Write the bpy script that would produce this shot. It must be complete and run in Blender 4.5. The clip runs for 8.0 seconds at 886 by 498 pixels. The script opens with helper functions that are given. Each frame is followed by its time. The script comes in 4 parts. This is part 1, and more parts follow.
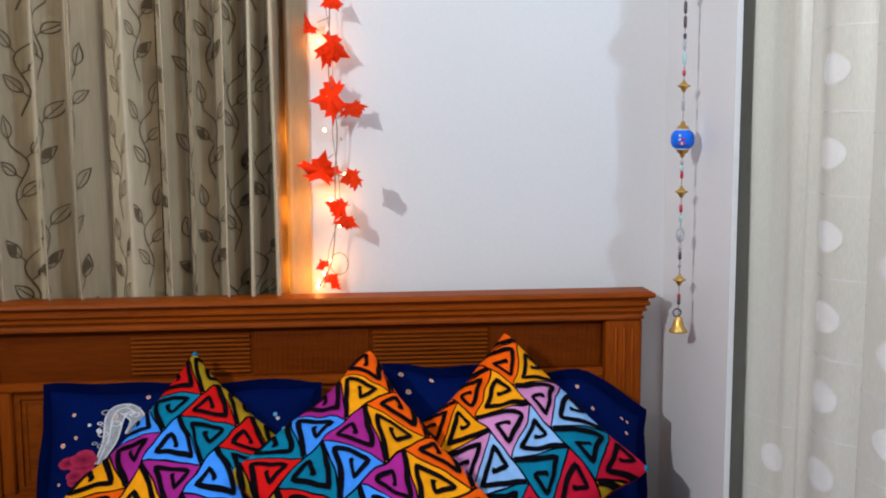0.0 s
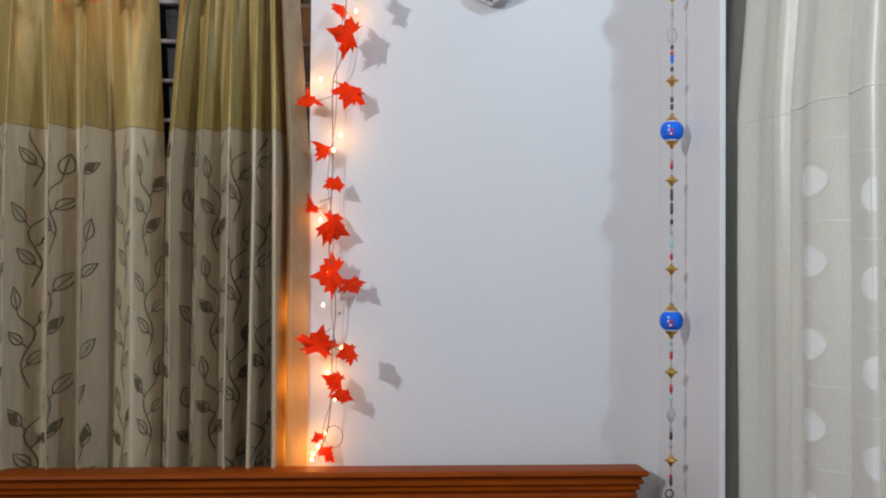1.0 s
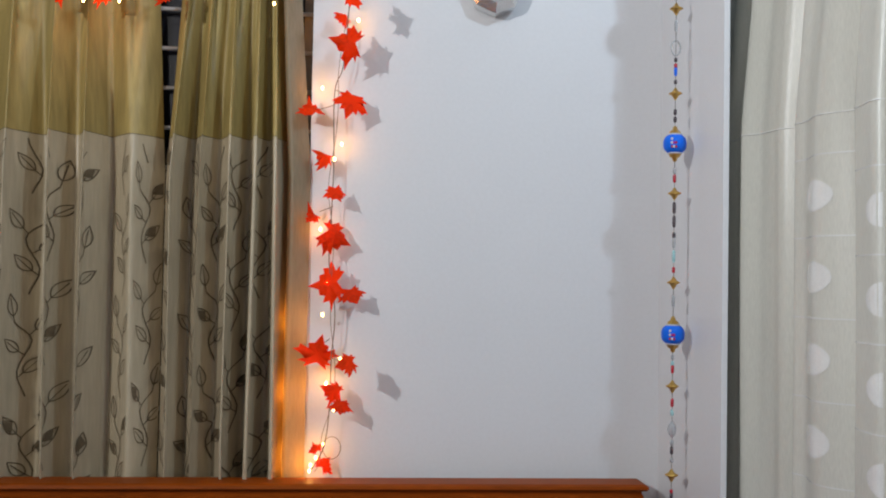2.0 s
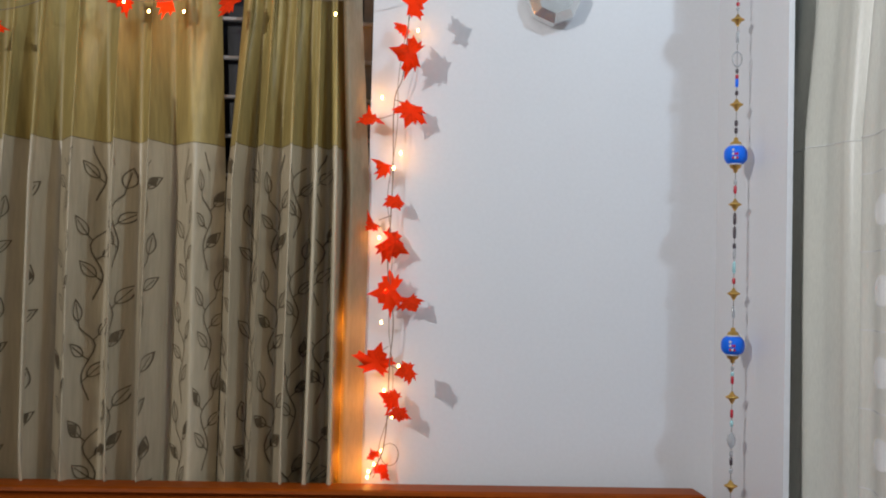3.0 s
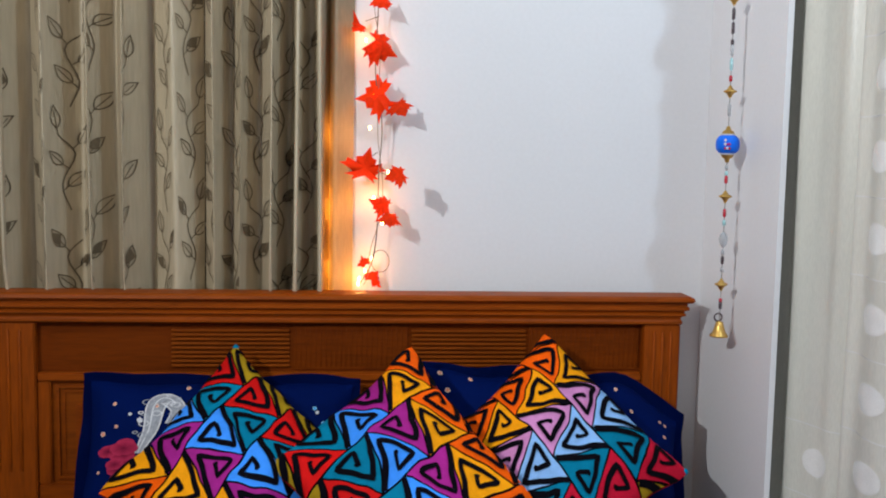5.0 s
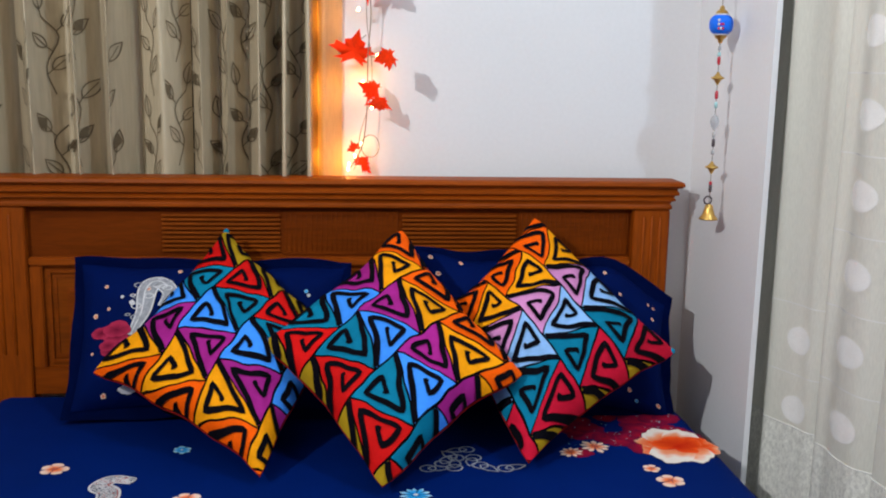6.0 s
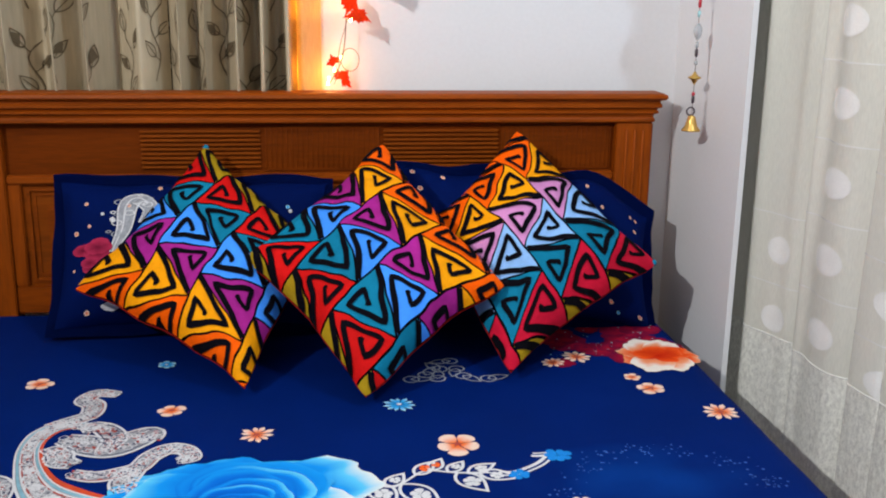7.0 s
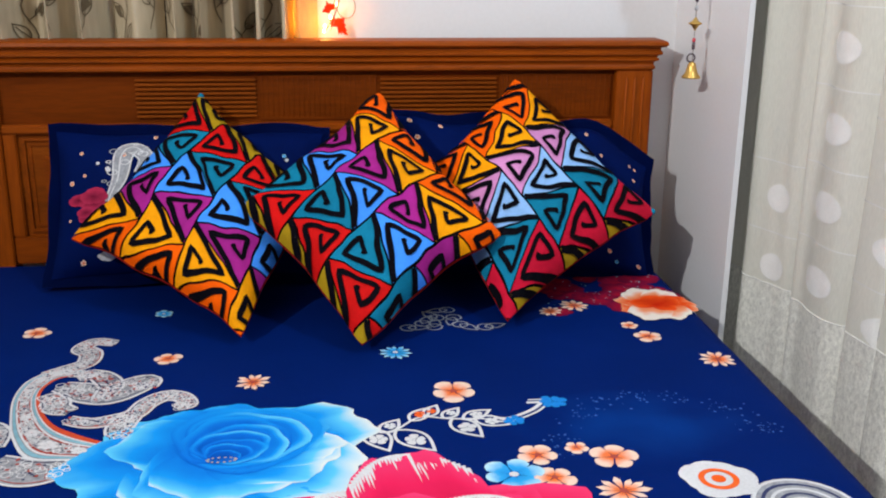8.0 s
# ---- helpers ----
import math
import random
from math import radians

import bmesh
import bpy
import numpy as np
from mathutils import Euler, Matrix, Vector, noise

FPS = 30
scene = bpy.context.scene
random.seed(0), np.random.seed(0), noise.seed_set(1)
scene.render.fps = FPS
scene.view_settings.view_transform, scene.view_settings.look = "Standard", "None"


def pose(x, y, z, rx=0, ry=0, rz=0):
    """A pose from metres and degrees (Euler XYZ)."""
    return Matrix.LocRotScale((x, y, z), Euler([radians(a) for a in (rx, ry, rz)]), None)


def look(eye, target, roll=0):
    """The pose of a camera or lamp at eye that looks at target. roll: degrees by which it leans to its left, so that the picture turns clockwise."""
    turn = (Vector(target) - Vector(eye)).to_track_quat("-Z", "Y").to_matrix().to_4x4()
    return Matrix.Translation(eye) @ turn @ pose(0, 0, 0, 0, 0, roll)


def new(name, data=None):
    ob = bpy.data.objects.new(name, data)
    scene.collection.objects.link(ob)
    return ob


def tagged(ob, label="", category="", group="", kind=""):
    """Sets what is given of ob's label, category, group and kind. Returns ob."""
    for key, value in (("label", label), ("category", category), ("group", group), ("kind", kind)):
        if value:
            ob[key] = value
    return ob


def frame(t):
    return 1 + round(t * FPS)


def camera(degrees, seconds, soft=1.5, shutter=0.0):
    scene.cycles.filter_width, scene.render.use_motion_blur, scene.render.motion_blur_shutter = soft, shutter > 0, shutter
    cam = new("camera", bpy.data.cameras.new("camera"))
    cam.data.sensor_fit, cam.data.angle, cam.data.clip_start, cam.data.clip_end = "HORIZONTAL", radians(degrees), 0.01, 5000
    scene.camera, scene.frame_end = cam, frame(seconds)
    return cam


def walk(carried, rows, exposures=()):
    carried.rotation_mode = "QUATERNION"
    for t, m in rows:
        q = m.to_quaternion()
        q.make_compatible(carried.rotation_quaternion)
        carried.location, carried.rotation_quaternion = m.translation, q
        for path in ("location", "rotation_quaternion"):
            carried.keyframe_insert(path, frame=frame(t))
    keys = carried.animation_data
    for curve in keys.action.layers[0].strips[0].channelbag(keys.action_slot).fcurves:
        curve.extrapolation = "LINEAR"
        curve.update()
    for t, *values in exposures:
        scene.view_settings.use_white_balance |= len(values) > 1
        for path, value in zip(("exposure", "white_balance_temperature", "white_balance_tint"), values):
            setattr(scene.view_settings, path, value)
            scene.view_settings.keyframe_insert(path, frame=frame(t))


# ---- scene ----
cam = camera(48.2, 8.0, soft=2.0)
PATH = [
    (0, (0.114, -2.727, 1.579), (0.299, -0.75, 1.34), -0.3),
    (0.5, (0.13, -2.774, 1.618), (0.313, -0.782, 1.638), 0.1),
    (1, (0.161, -2.786, 1.666), (0.318, -0.793, 1.717), 0.5),
    (2.5, (0.124, -2.764, 1.67), (0.287, -0.772, 1.748), 1.4),
    (3, (0.055, -2.782, 1.686), (0.171, -0.787, 1.759), 1.5),
    (3.5, (-0.02, -2.738, 1.667), (0.11, -0.743, 1.734), 1.7),
    (4, (0.011, -2.728, 1.633), (0.14, -0.732, 1.615), 1.6),
    (4.5, (0.014, -2.73, 1.571), (0.17, -0.739, 1.461), 1.3),
    (6, (0.013, -2.744, 1.436), (0.211, -0.787, 1.074), 1.1),
    (6.5, (0.018, -2.74, 1.409), (0.234, -0.803, 0.959), 1.0),
    (7, (0.028, -2.748, 1.403), (0.249, -0.826, 0.898), 0.7),
    (7.5, (0.039, -2.742, 1.392), (0.257, -0.833, 0.839), 0.6),
    (8, (0.048, -2.744, 1.383), (0.257, -0.845, 0.793), 0.5),
]
walk(cam, [(t, look(eye, target, roll)) for t, eye, target, roll in PATH],
     [(0, 0.24, 6500, 9), (0.5, 0.05, 6500, 9), (1, -0.19, 6500, 8), (2.5, -0.25, 6600, 8), (3.5, -0.22, 6600, 8), (4.5, 0.1, 6450, 7), (6, 0.42, 6600, 8), (7, 0.54, 6750, 9), (8, 0.57, 6800, 9)])

# ---------------------------------------------------------------- light
world = bpy.data.worlds.new("night")
world.use_nodes = True
world.node_tree.nodes["Background"].inputs[0].default_value = (0.02, 0.025, 0.04, 1)
world.node_tree.nodes["Background"].inputs[1].default_value = 0.2
scene.world = world


def lamp(name, place, watts, colour, radius):
    data = bpy.data.lights.new(name, "POINT")
    data.energy, data.color, data.shadow_soft_size = watts, colour, radius
    ob = new(name, data)
    ob.location = place
    return ob


def wall_light(name, place, target, watts, colour, size):
    """A disc-shaped lamp that faces the target."""
    data = bpy.data.lights.new(name, "AREA")
    data.shape, data.size, data.energy, data.color = "DISK", size, watts, colour
    ob = new(name, data)
    ob.matrix_world = look(place, target)
    return ob


wall_light("room_light_front", (-1.95, -3.1, 2.78), (1.0, -2.5, 3.4), 103, (0.93, 0.945, 0.98), 0.10)
wall_light("room_light_side", (1.40, -2.1, 3.45), (0.2, 0.0, 2.2), 16.0, (0.74, 0.96, 1.20), 0.14)


# ---------------------------------------------------------------- materials
def material(name, colour, rough=0.6, metal=0.0, fine=60.0, coarse=6.0, vary=0.15, bump=0.15, stretch=(1, 1, 1),
             sheen=0.0, through_light=0.0, random_tint=0.0, coat=0.0, transmission=0.0, emit=None, distort=0.0, spec=0.5):
    m = bpy.data.materials.new(name)
    m.use_nodes = True
    nt = m.node_tree
    nodes, links = nt.nodes, nt.links
    b = nodes["Principled BSDF"]
    b.inputs["Roughness"].default_value = rough
    b.inputs["Metallic"].default_value = metal
    b.inputs["Specular IOR Level"].default_value = spec
    b.inputs["Sheen Weight"].default_value = sheen
    b.inputs["Coat Weight"].default_value = coat
    b.inputs["Transmission Weight"].default_value = transmission
    if emit:
        b.inputs["Emission Color"].default_value = (*emit[0], 1)
        b.inputs["Emission Strength"].default_value = emit[1]
    co = nodes.new("ShaderNodeTexCoord")
    mp = nodes.new("ShaderNodeMapping")
    mp.inputs["Scale"].default_value = stretch
    links.new(co.outputs["Object"], mp.inputs[0])
    n1, n2 = nodes.new("ShaderNodeTexNoise"), nodes.new("ShaderNodeTexNoise")
    for n, s, d in ((n1, coarse, 3), (n2, fine, 4)):
        n.inputs["Scale"].default_value, n.inputs["Detail"].default_value = s, d
        n.inputs["Distortion"].default_value = distort
        links.new(mp.outputs[0], n.inputs["Vector"])
    add = nodes.new("ShaderNodeMath")
    add.operation = "ADD"
    links.new(n1.outputs[0], add.inputs[0])
    links.new(n2.outputs[0], add.inputs[1])
    rng = nodes.new("ShaderNodeMapRange")
    rng.inputs["From Min"].default_value, rng.inputs["From Max"].default_value = 0.6, 1.4
    rng.inputs["To Min"].default_value, rng.inputs["To Max"].default_value = 1 - vary, 1 + vary
    links.new(add.outputs[0], rng.inputs["Value"])
    mul = nodes.new("ShaderNodeVectorMath")
    mul.operation = "SCALE"
    mul.inputs[0].default_value = colour
    links.new(rng.outputs[0], mul.inputs["Scale"])
    out = mul.outputs[0]
    if random_tint:
        info = nodes.new("ShaderNodeObjectInfo")
        hsv = nodes.new("ShaderNodeHueSaturation")
        r2 = nodes.new("ShaderNodeMapRange")
        r2.inputs["To Min"].default_value, r2.inputs["To Max"].default_value = 1 - random_tint, 1 + random_tint
        links.new(info.outputs["Random"], r2.inputs["Value"])
        links.new(r2.outputs[0], hsv.inputs["Value"])
        links.new(out, hsv.inputs["Color"])
        out = hsv.outputs[0]
    links.new(out, b.inputs["Base Color"])
    if bump:
        bp = nodes.new("ShaderNodeBump")
        bp.inputs["Strength"].default_value, bp.inputs["Distance"].default_value = bump, 0.002
        links.new(n2.outputs[0], bp.inputs["Height"])
        links.new(bp.outputs[0], b.inputs["Normal"])
    if through_light:
        tr = nodes.new("ShaderNodeBsdfTranslucent")
        links.new(out, tr.inputs[0])
        mix = nodes.new("ShaderNodeMixShader")
        mix.inputs[0].default_value = through_light
        links.new(b.outputs[0], mix.inputs[1])
        links.new(tr.outputs[0], mix.inputs[2])
        links.new(mix.outputs[0], nodes["Material Output"].inputs[0])
    return m


def print_material(name, stops, rough=0.7, streak=40.0, amount=0.5):
    """Printed cloth whose ink runs through the stops (place, colour) along the mesh's own fade attribute."""
    m = material(name, (1, 1, 1), rough, vary=0.08, fine=300, bump=0.1, spec=0.02)
    nodes, links = m.node_tree.nodes, m.node_tree.links
    at = nodes.new("ShaderNodeAttribute")
    at.attribute_name = "fade"
    co = nodes.new("ShaderNodeTexCoord")
    n = nodes.new("ShaderNodeTexNoise")
    n.inputs["Scale"].default_value = streak
    links.new(co.outputs["Object"], n.inputs["Vector"])
    s = nodes.new("ShaderNodeMath")
    s.operation = "MULTIPLY_ADD"
    s.inputs[1].default_value, s.inputs[2].default_value = amount, -amount / 2
    links.new(n.outputs[0], s.inputs[0])
    a = nodes.new("ShaderNodeMath")
    links.new(at.outputs["Fac"], a.inputs[0])
    links.new(s.outputs[0], a.inputs[1])
    ramp = nodes.new("ShaderNodeValToRGB")
    els = ramp.color_ramp.elements
    while len(els) < len(stops):
        els.new(0.5)
    for e, (place, colour) in zip(els, stops):
        e.position, e.color = place, (*colour, 1)
    links.new(a.outputs[0], ramp.inputs[0])
    links.new(ramp.outputs[0], nodes["Principled BSDF"].inputs["Base Color"])
    return m


M = {
    "wall": material("wall_paint", (0.74, 0.745, 0.76), 0.45, fine=90, coarse=2.0, vary=0.03, bump=0.12),
    # far_wall and floor are set dark to hold down bounce, not as known colours
    "far_wall": material("bounce_cutting_wall_paint", (0.30, 0.285, 0.27), 0.6, fine=90, coarse=2, vary=0.04),
    "ceiling": material("ceiling_paint", (0.5, 0.5, 0.5), 0.8, vary=0.02),
    "floor": material("floor_tile", (0.28, 0.24, 0.2), 0.3, vary=0.1),
    "wood": material("varnished_teak", (0.262, 0.049, 0.0012), 0.48, fine=26, coarse=5, vary=0.34, bump=0.12, stretch=(0.6, 6, 6), distort=0.8, random_tint=0.06, spec=0.14),
    "wood_v": material("varnished_teak_upright", (0.262, 0.049, 0.0012), 0.48, fine=26, coarse=5, vary=0.34, bump=0.12, stretch=(6, 6, 0.6), distort=0.8, random_tint=0.06, spec=0.14),
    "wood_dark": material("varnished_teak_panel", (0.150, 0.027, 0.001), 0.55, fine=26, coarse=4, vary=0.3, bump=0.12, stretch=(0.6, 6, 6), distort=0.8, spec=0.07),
    "wood_mid": material("varnished_teak_slats", (0.25, 0.052, 0.003), 0.5, fine=26, coarse=4, vary=0.3, bump=0.12, stretch=(0.6, 6, 6), distort=0.8, spec=0.1),
    "curtain_band": material("satin_olive_band", (0.38, 0.285, 0.10), 0.5, fine=75, coarse=16, vary=0.3, bump=0.8, stretch=(1, 1, 0.12), spec=0.5),
    "curtain": material("taupe_curtain_cloth", (0.51, 0.425, 0.29), 0.36, fine=75, coarse=12, vary=0.16, bump=0.6, stretch=(1, 1, 0.15), spec=0.5),
    "curtain_edge": material("thin_curtain_edge", (0.50, 0.40, 0.26), 0.4, fine=200, coarse=14, vary=0.15, bump=0.25, stretch=(1, 1, 0.15), through_light=0.55),
    "curtain_print": material("brown_leaf_ink", (0.135, 0.10, 0.058), 0.5, vary=0.35),
    "grey_curtain": material("silver_grey_curtain_cloth", (0.74, 0.735, 0.66), 0.34, fine=300, coarse=10, vary=0.1, bump=0.2, stretch=(1, 1, 0.2), through_light=0.12),
    "grey_satin": material("satin_white_weave", (0.84, 0.845, 0.82), 0.26, fine=300, coarse=20, vary=0.08, bump=0.1),
    "grey_foil": material("glittering_silver_weave", (0.80, 0.80, 0.74), 0.3, metal=0.1, fine=420, coarse=120, vary=0.35, bump=1.0, stretch=(1, 1, 0.6)),
    "navy": material("navy_cotton", (0.0003, 0.0130, 0.122), 0.7, fine=400, coarse=5, vary=0.14, bump=0.15, spec=0.02),
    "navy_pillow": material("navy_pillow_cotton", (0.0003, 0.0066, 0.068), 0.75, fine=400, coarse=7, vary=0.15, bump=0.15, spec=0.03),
    "black": material("black_cushion_cloth", (0.003, 0.0025, 0.005), 0.85, fine=500, coarse=20, vary=0.2, bump=0.4, spec=0.05),
    "leaf": material("orange_silk_leaf", (0.98, 0.052, 0.003), 0.6, spec=0.12, fine=120, coarse=18, vary=0.25, bump=0.3, through_light=0.35, random_tint=0.15),
    "wire": material("brown_wire", (0.20, 0.15, 0.10), 0.5),
    "bulb": material("warm_fairy_bulb", (1, 0.8, 0.5), 0.3, emit=((1.0, 0.55, 0.16), 30.0)),
    "blue": material("painted_blue_bead", (0.001, 0.15, 0.85), 0.5, fine=200, vary=0.12, spec=0.3),
    "gold": material("brass", (0.62, 0.38, 0.10), 0.35, metal=0.85, fine=200, vary=0.2),
    "red_bead": material("red_glass_bead", (0.5, 0.02, 0.04), 0.2, coat=0.4),
    "dark_bead": material("dark_glass_bead", (0.07, 0.05, 0.06), 0.15, coat=0.4),
    "teal_bead": material("pale_teal_bead", (0.35, 0.6, 0.62), 0.2, coat=0.4),
    "clear_bead": material("clear_glass_bead", (0.7, 0.72, 0.74), 0.08, coat=0.5, transmission=0.5),
    "thread": material("grey_thread", (0.35, 0.33, 0.32), 0.8),
    "steel": material("painted_window_grill", (0.55, 0.53, 0.52), 0.5),
    "frame": material("window_frame_paint", (0.22, 0.2, 0.19), 0.5),
    "mirror": material("mirror_glass", (0.85, 0.88, 0.88), 0.16, metal=0.75, vary=0.1, bump=0.3, fine=40),
    "white": material("printed_white", (0.66, 0.66, 0.68), 0.7, vary=0.14, fine=200, spec=0.1),
    "silver_print": material("printed_silver_grey", (0.31, 0.32, 0.35), 0.6, vary=0.35, fine=160, coarse=60),
    "red_print": material("printed_red", (0.42, 0.05, 0.035), 0.6, vary=0.2),
    "orange_print": material("printed_red_orange", (0.62, 0.06, 0.015), 0.6, vary=0.2),
    "teal_print": material("printed_pale_teal", (0.22, 0.45, 0.55), 0.6, vary=0.2),
    "navy_print": material("printed_ink", (0.012, 0.022, 0.10), 0.6, vary=0.2),
    "peach": print_material("printed_peach", [(0.0, (0.86, 0.12, 0.02)), (0.32, (0.86, 0.22, 0.08)), (0.72, (0.86, 0.62, 0.50))]),
    "sky": print_material("printed_sky_blue", [(0.0, (0.01, 0.22, 0.66)), (0.5, (0.03, 0.38, 0.80)), (0.95, (0.45, 0.72, 0.86))]),
    "rose": print_material("printed_blue_rose", [(0.0, (0.0006, 0.055, 0.36)), (0.30, (0.001, 0.15, 0.66)), (0.58, (0.004, 0.30, 0.83)), (0.80, (0.10, 0.56, 0.88)), (1.0, (0.74, 0.80, 0.80))], streak=14, amount=0.16),
    "peony": print_material("printed_pink_peony", [(0.0, (0.50, 0.008, 0.05)), (0.45, (0.80, 0.018, 0.10)), (1.0, (0.88, 0.06, 0.19))], streak=9, amount=0.2),
    "flame": print_material("printed_flame_flower", [(0.0, (0.60, 0.02, 0.005)), (0.35, (0.88, 0.09, 0.012)), (0.55, (0.88, 0.32, 0.16)), (0.75, (0.86, 0.76, 0.68))], streak=22, amount=0.25),
    "crimson": print_material("printed_crimson", [(0.0, (0.40, 0.008, 0.03)), (1.0, (0.15, 0.006, 0.04))], streak=60, amount=0.7),
    "bloom": print_material("printed_rose_red", [(0.0, (0.16, 0.008, 0.03)), (1.0, (0.46, 0.03, 0.085))], streak=60),
    "mist": print_material("printed_blue_mist", [(0.1, (0.0003, 0.0130, 0.122)), (0.8, (0.001, 0.045, 0.27))], streak=16, amount=0.2),
    "piping": material("dark_red_piping", (0.26, 0.010, 0.008), 0.8, fine=400, vary=0.25, bump=0.3, spec=0.05),
    "crimson_thread": material("embroidered_crimson", (0.56, 0.008, 0.035), 0.7, fine=350, coarse=40, vary=0.16, bump=0.6, spec=0.06, random_tint=0.08),
    "dust": material("printed_blue_specks", (0.008, 0.08, 0.34), 0.6, vary=0.3),
}
for key, c in (("olive", (0.42, 0.27, 0.012)), ("red", (0.66, 0.008, 0.008)), ("teal", (0.002, 0.19, 0.33)), ("azure", (0.05, 0.29, 0.95)),
               ("purple", (0.38, 0.019, 0.25)), ("yellow", (0.93, 0.35, 0.005)), ("orange", (0.95, 0.115, 0.002)), ("lilac", (0.60, 0.24, 0.50)), ("pale_blue", (0.26, 0.49, 0.86))):
    M[key] = material("embroidered_" + key, c, 0.7, fine=350, coarse=40, vary=0.16, bump=0.6, spec=0.06, random_tint=0.08)


# ---------------------------------------------------------------- helpers of this scene
def mesh_of(name, bm, mat, smooth=True):
    me = bpy.data.meshes.new(name)
    bm.to_mesh(me)
    bm.free()
    me.materials.append(M[mat] if isinstance(mat, str) else mat)
    if smooth:
        me.polygons.foreach_set("use_smooth", [True] * len(me.polygons))
    return me


def part(name, bm, mat, parent=None, label="", smooth=True):
    ob = new(name, mesh_of(name, bm, mat, smooth))
    if parent is not None:
        ob.parent = parent
    return tagged(ob, label)


def thing(name, label, category, group="", place=(0, 0, 0)):
    ob = new(name)
    ob.location = place
    ob.empty_display_size = 0.05
    return tagged(ob, label, category, group)


def box(bm, x0, x1, y0, y1, z0, z1, bevel=0.0):
    geom = bmesh.ops.create_cube(bm, size=1, matrix=Matrix.LocRotScale(((x0 + x1) / 2, (y0 + y1) / 2, (z0 + z1) / 2), None, (x1 - x0, y1 - y0, z1 - z0)))
    if bevel:
        es = list({e for v in geom["verts"] for e in v.link_edges})
        bmesh.ops.bevel(bm, geom=es, offset=bevel, segments=2, affect="EDGES")
    return bm


def boxed(*a, **k):
    return box(bmesh.new(), *a, **k)


def grid(bm, fn, nu, nv, wrap=False):
    vs = [[bm.verts.new(fn(i / nu, j / nv)) for j in range(nv + 1)] for i in range(nu if wrap else nu + 1)]
    for i in range(nu):
        for j in range(nv):
            a, b = vs[i], vs[(i + 1) % len(vs)]
            bm.faces.new((a[j], b[j], b[j + 1], a[j + 1]))
    return bm


def lathe(bm, profile, at, sides=16, axis="z"):
    rings = []
    for r, h in profile:
        ring = []
        for i in range(sides):
            a = math.tau * i / sides
            p = Vector((r * math.cos(a), r * math.sin(a), h))
            if axis == "y":
                p = Vector((p.x, -p.z, p.y))
            ring.append(bm.verts.new(p + Vector(at)))
        rings.append(ring)
    for a, b in zip(rings, rings[1:]):
        for i in range(sides):
            bm.faces.new((a[i], a[(i + 1) % sides], b[(i + 1) % sides], b[i]))
    for ring in (rings[0], rings[-1]):
        bm.faces.new(ring)
    return bm


def spline(points, n):
    """n steps per span of a Catmull-Rom curve through the points."""
    ps = [Vector(p) for p in points]
    ps = [2 * ps[0] - ps[1]] + ps + [2 * ps[-1] - ps[-2]]
    out = []
    for i in range(1, len(ps) - 2):
        a, b, c, d = ps[i - 1:i + 3]
        for k in range(n):
            t = k / n
            out.append(0.5 * (2 * b + (c - a) * t + (2 * a - 5 * b + 4 * c - d) * t * t + (3 * b - a - 3 * c + d) * t ** 3))
    return out + [ps[-2]]


def tube(bm, points, radius, sides=6):
    rings = []
    for i, p in enumerate(points):
        d = (points[min(i + 1, len(points) - 1)] - points[max(i - 1, 0)]).normalized()
        u = d.orthogonal().normalized()
        if rings:
            u = (last - d * last.dot(d)).normalized()
        last, w = u, d.cross(u)
        rings.append([bm.verts.new(p + radius * (u * math.cos(math.tau * k / sides) + w * math.sin(math.tau * k / sides))) for k in range(sides)])
    for a, b in zip(rings, rings[1:]):
        for k in range(sides):
            bm.faces.new((a[k], a[(k + 1) % sides], b[(k + 1) % sides], b[k]))
    bm.faces.new(rings[0]), bm.faces.new(rings[-1])
    return bm


def clip(poly, normal, limit):
    out = []
    for i, p in enumerate(poly):
        q = poly[(i + 1) % len(poly)]
        a, b = p.dot(normal) - limit, q.dot(normal) - limit
        if a <= 0:
            out.append(p)
        if (a < 0) != (b < 0) and a != b:
            out.append(p.lerp(q, a / (a - b)))
    return out


def stroke_quads(points, width, closed=False):
    """Flat strip of quads along 2D points; width may be a function of 0..1."""
    n = len(points)
    left, right = [], []
    for i, p in enumerate(points):
        a = points[i - 1] if i or closed else p
        b = points[(i + 1) % n] if i < n - 1 or closed else p
        d0, d1 = (p - a), (b - p)
        d0 = d0.normalized() if d0.length > 1e-9 else d1.normalized()
        d1 = d1.normalized() if d1.length > 1e-9 else d0
        n0, n1 = Vector((-d0.y, d0.x)), Vector((-d1.y, d1.x))
        m = n0 + n1
        m = m.normalized() if m.length > 1e-6 else n0
        w = width(i / max(1, n - 1)) if callable(width) else width
        k = w / 2 / max(0.45, m.dot(n1))
        left.append(p + m * k), right.append(p - m * k)
    return [[left[i], left[(i + 1) % n], right[(i + 1) % n], right[i]] for i in range(n if closed else n - 1)]


def lay(bm, polys, mapped, fades=None, thick=0.0):
    """Lay flat polygons onto a surface: mapped(p) gives the place of a 2D point on it."""
    layer = bm.verts.layers.float.get("fade") or bm.verts.layers.float.new("fade")
    for k, poly in enumerate(polys):
        if len(poly) < 3:
            continue
        vs = [bm.verts.new(mapped(p)) for p in poly]
        for i, v in enumerate(vs):
            v[layer] = fades[k][i] if fades else 0.0
        try:
            bm.faces.new(vs)
        except ValueError:
            pass
    if len(bm.verts) < 2500:
        bmesh.ops.remove_doubles(bm, verts=bm.verts, dist=0.00002)
    return bm


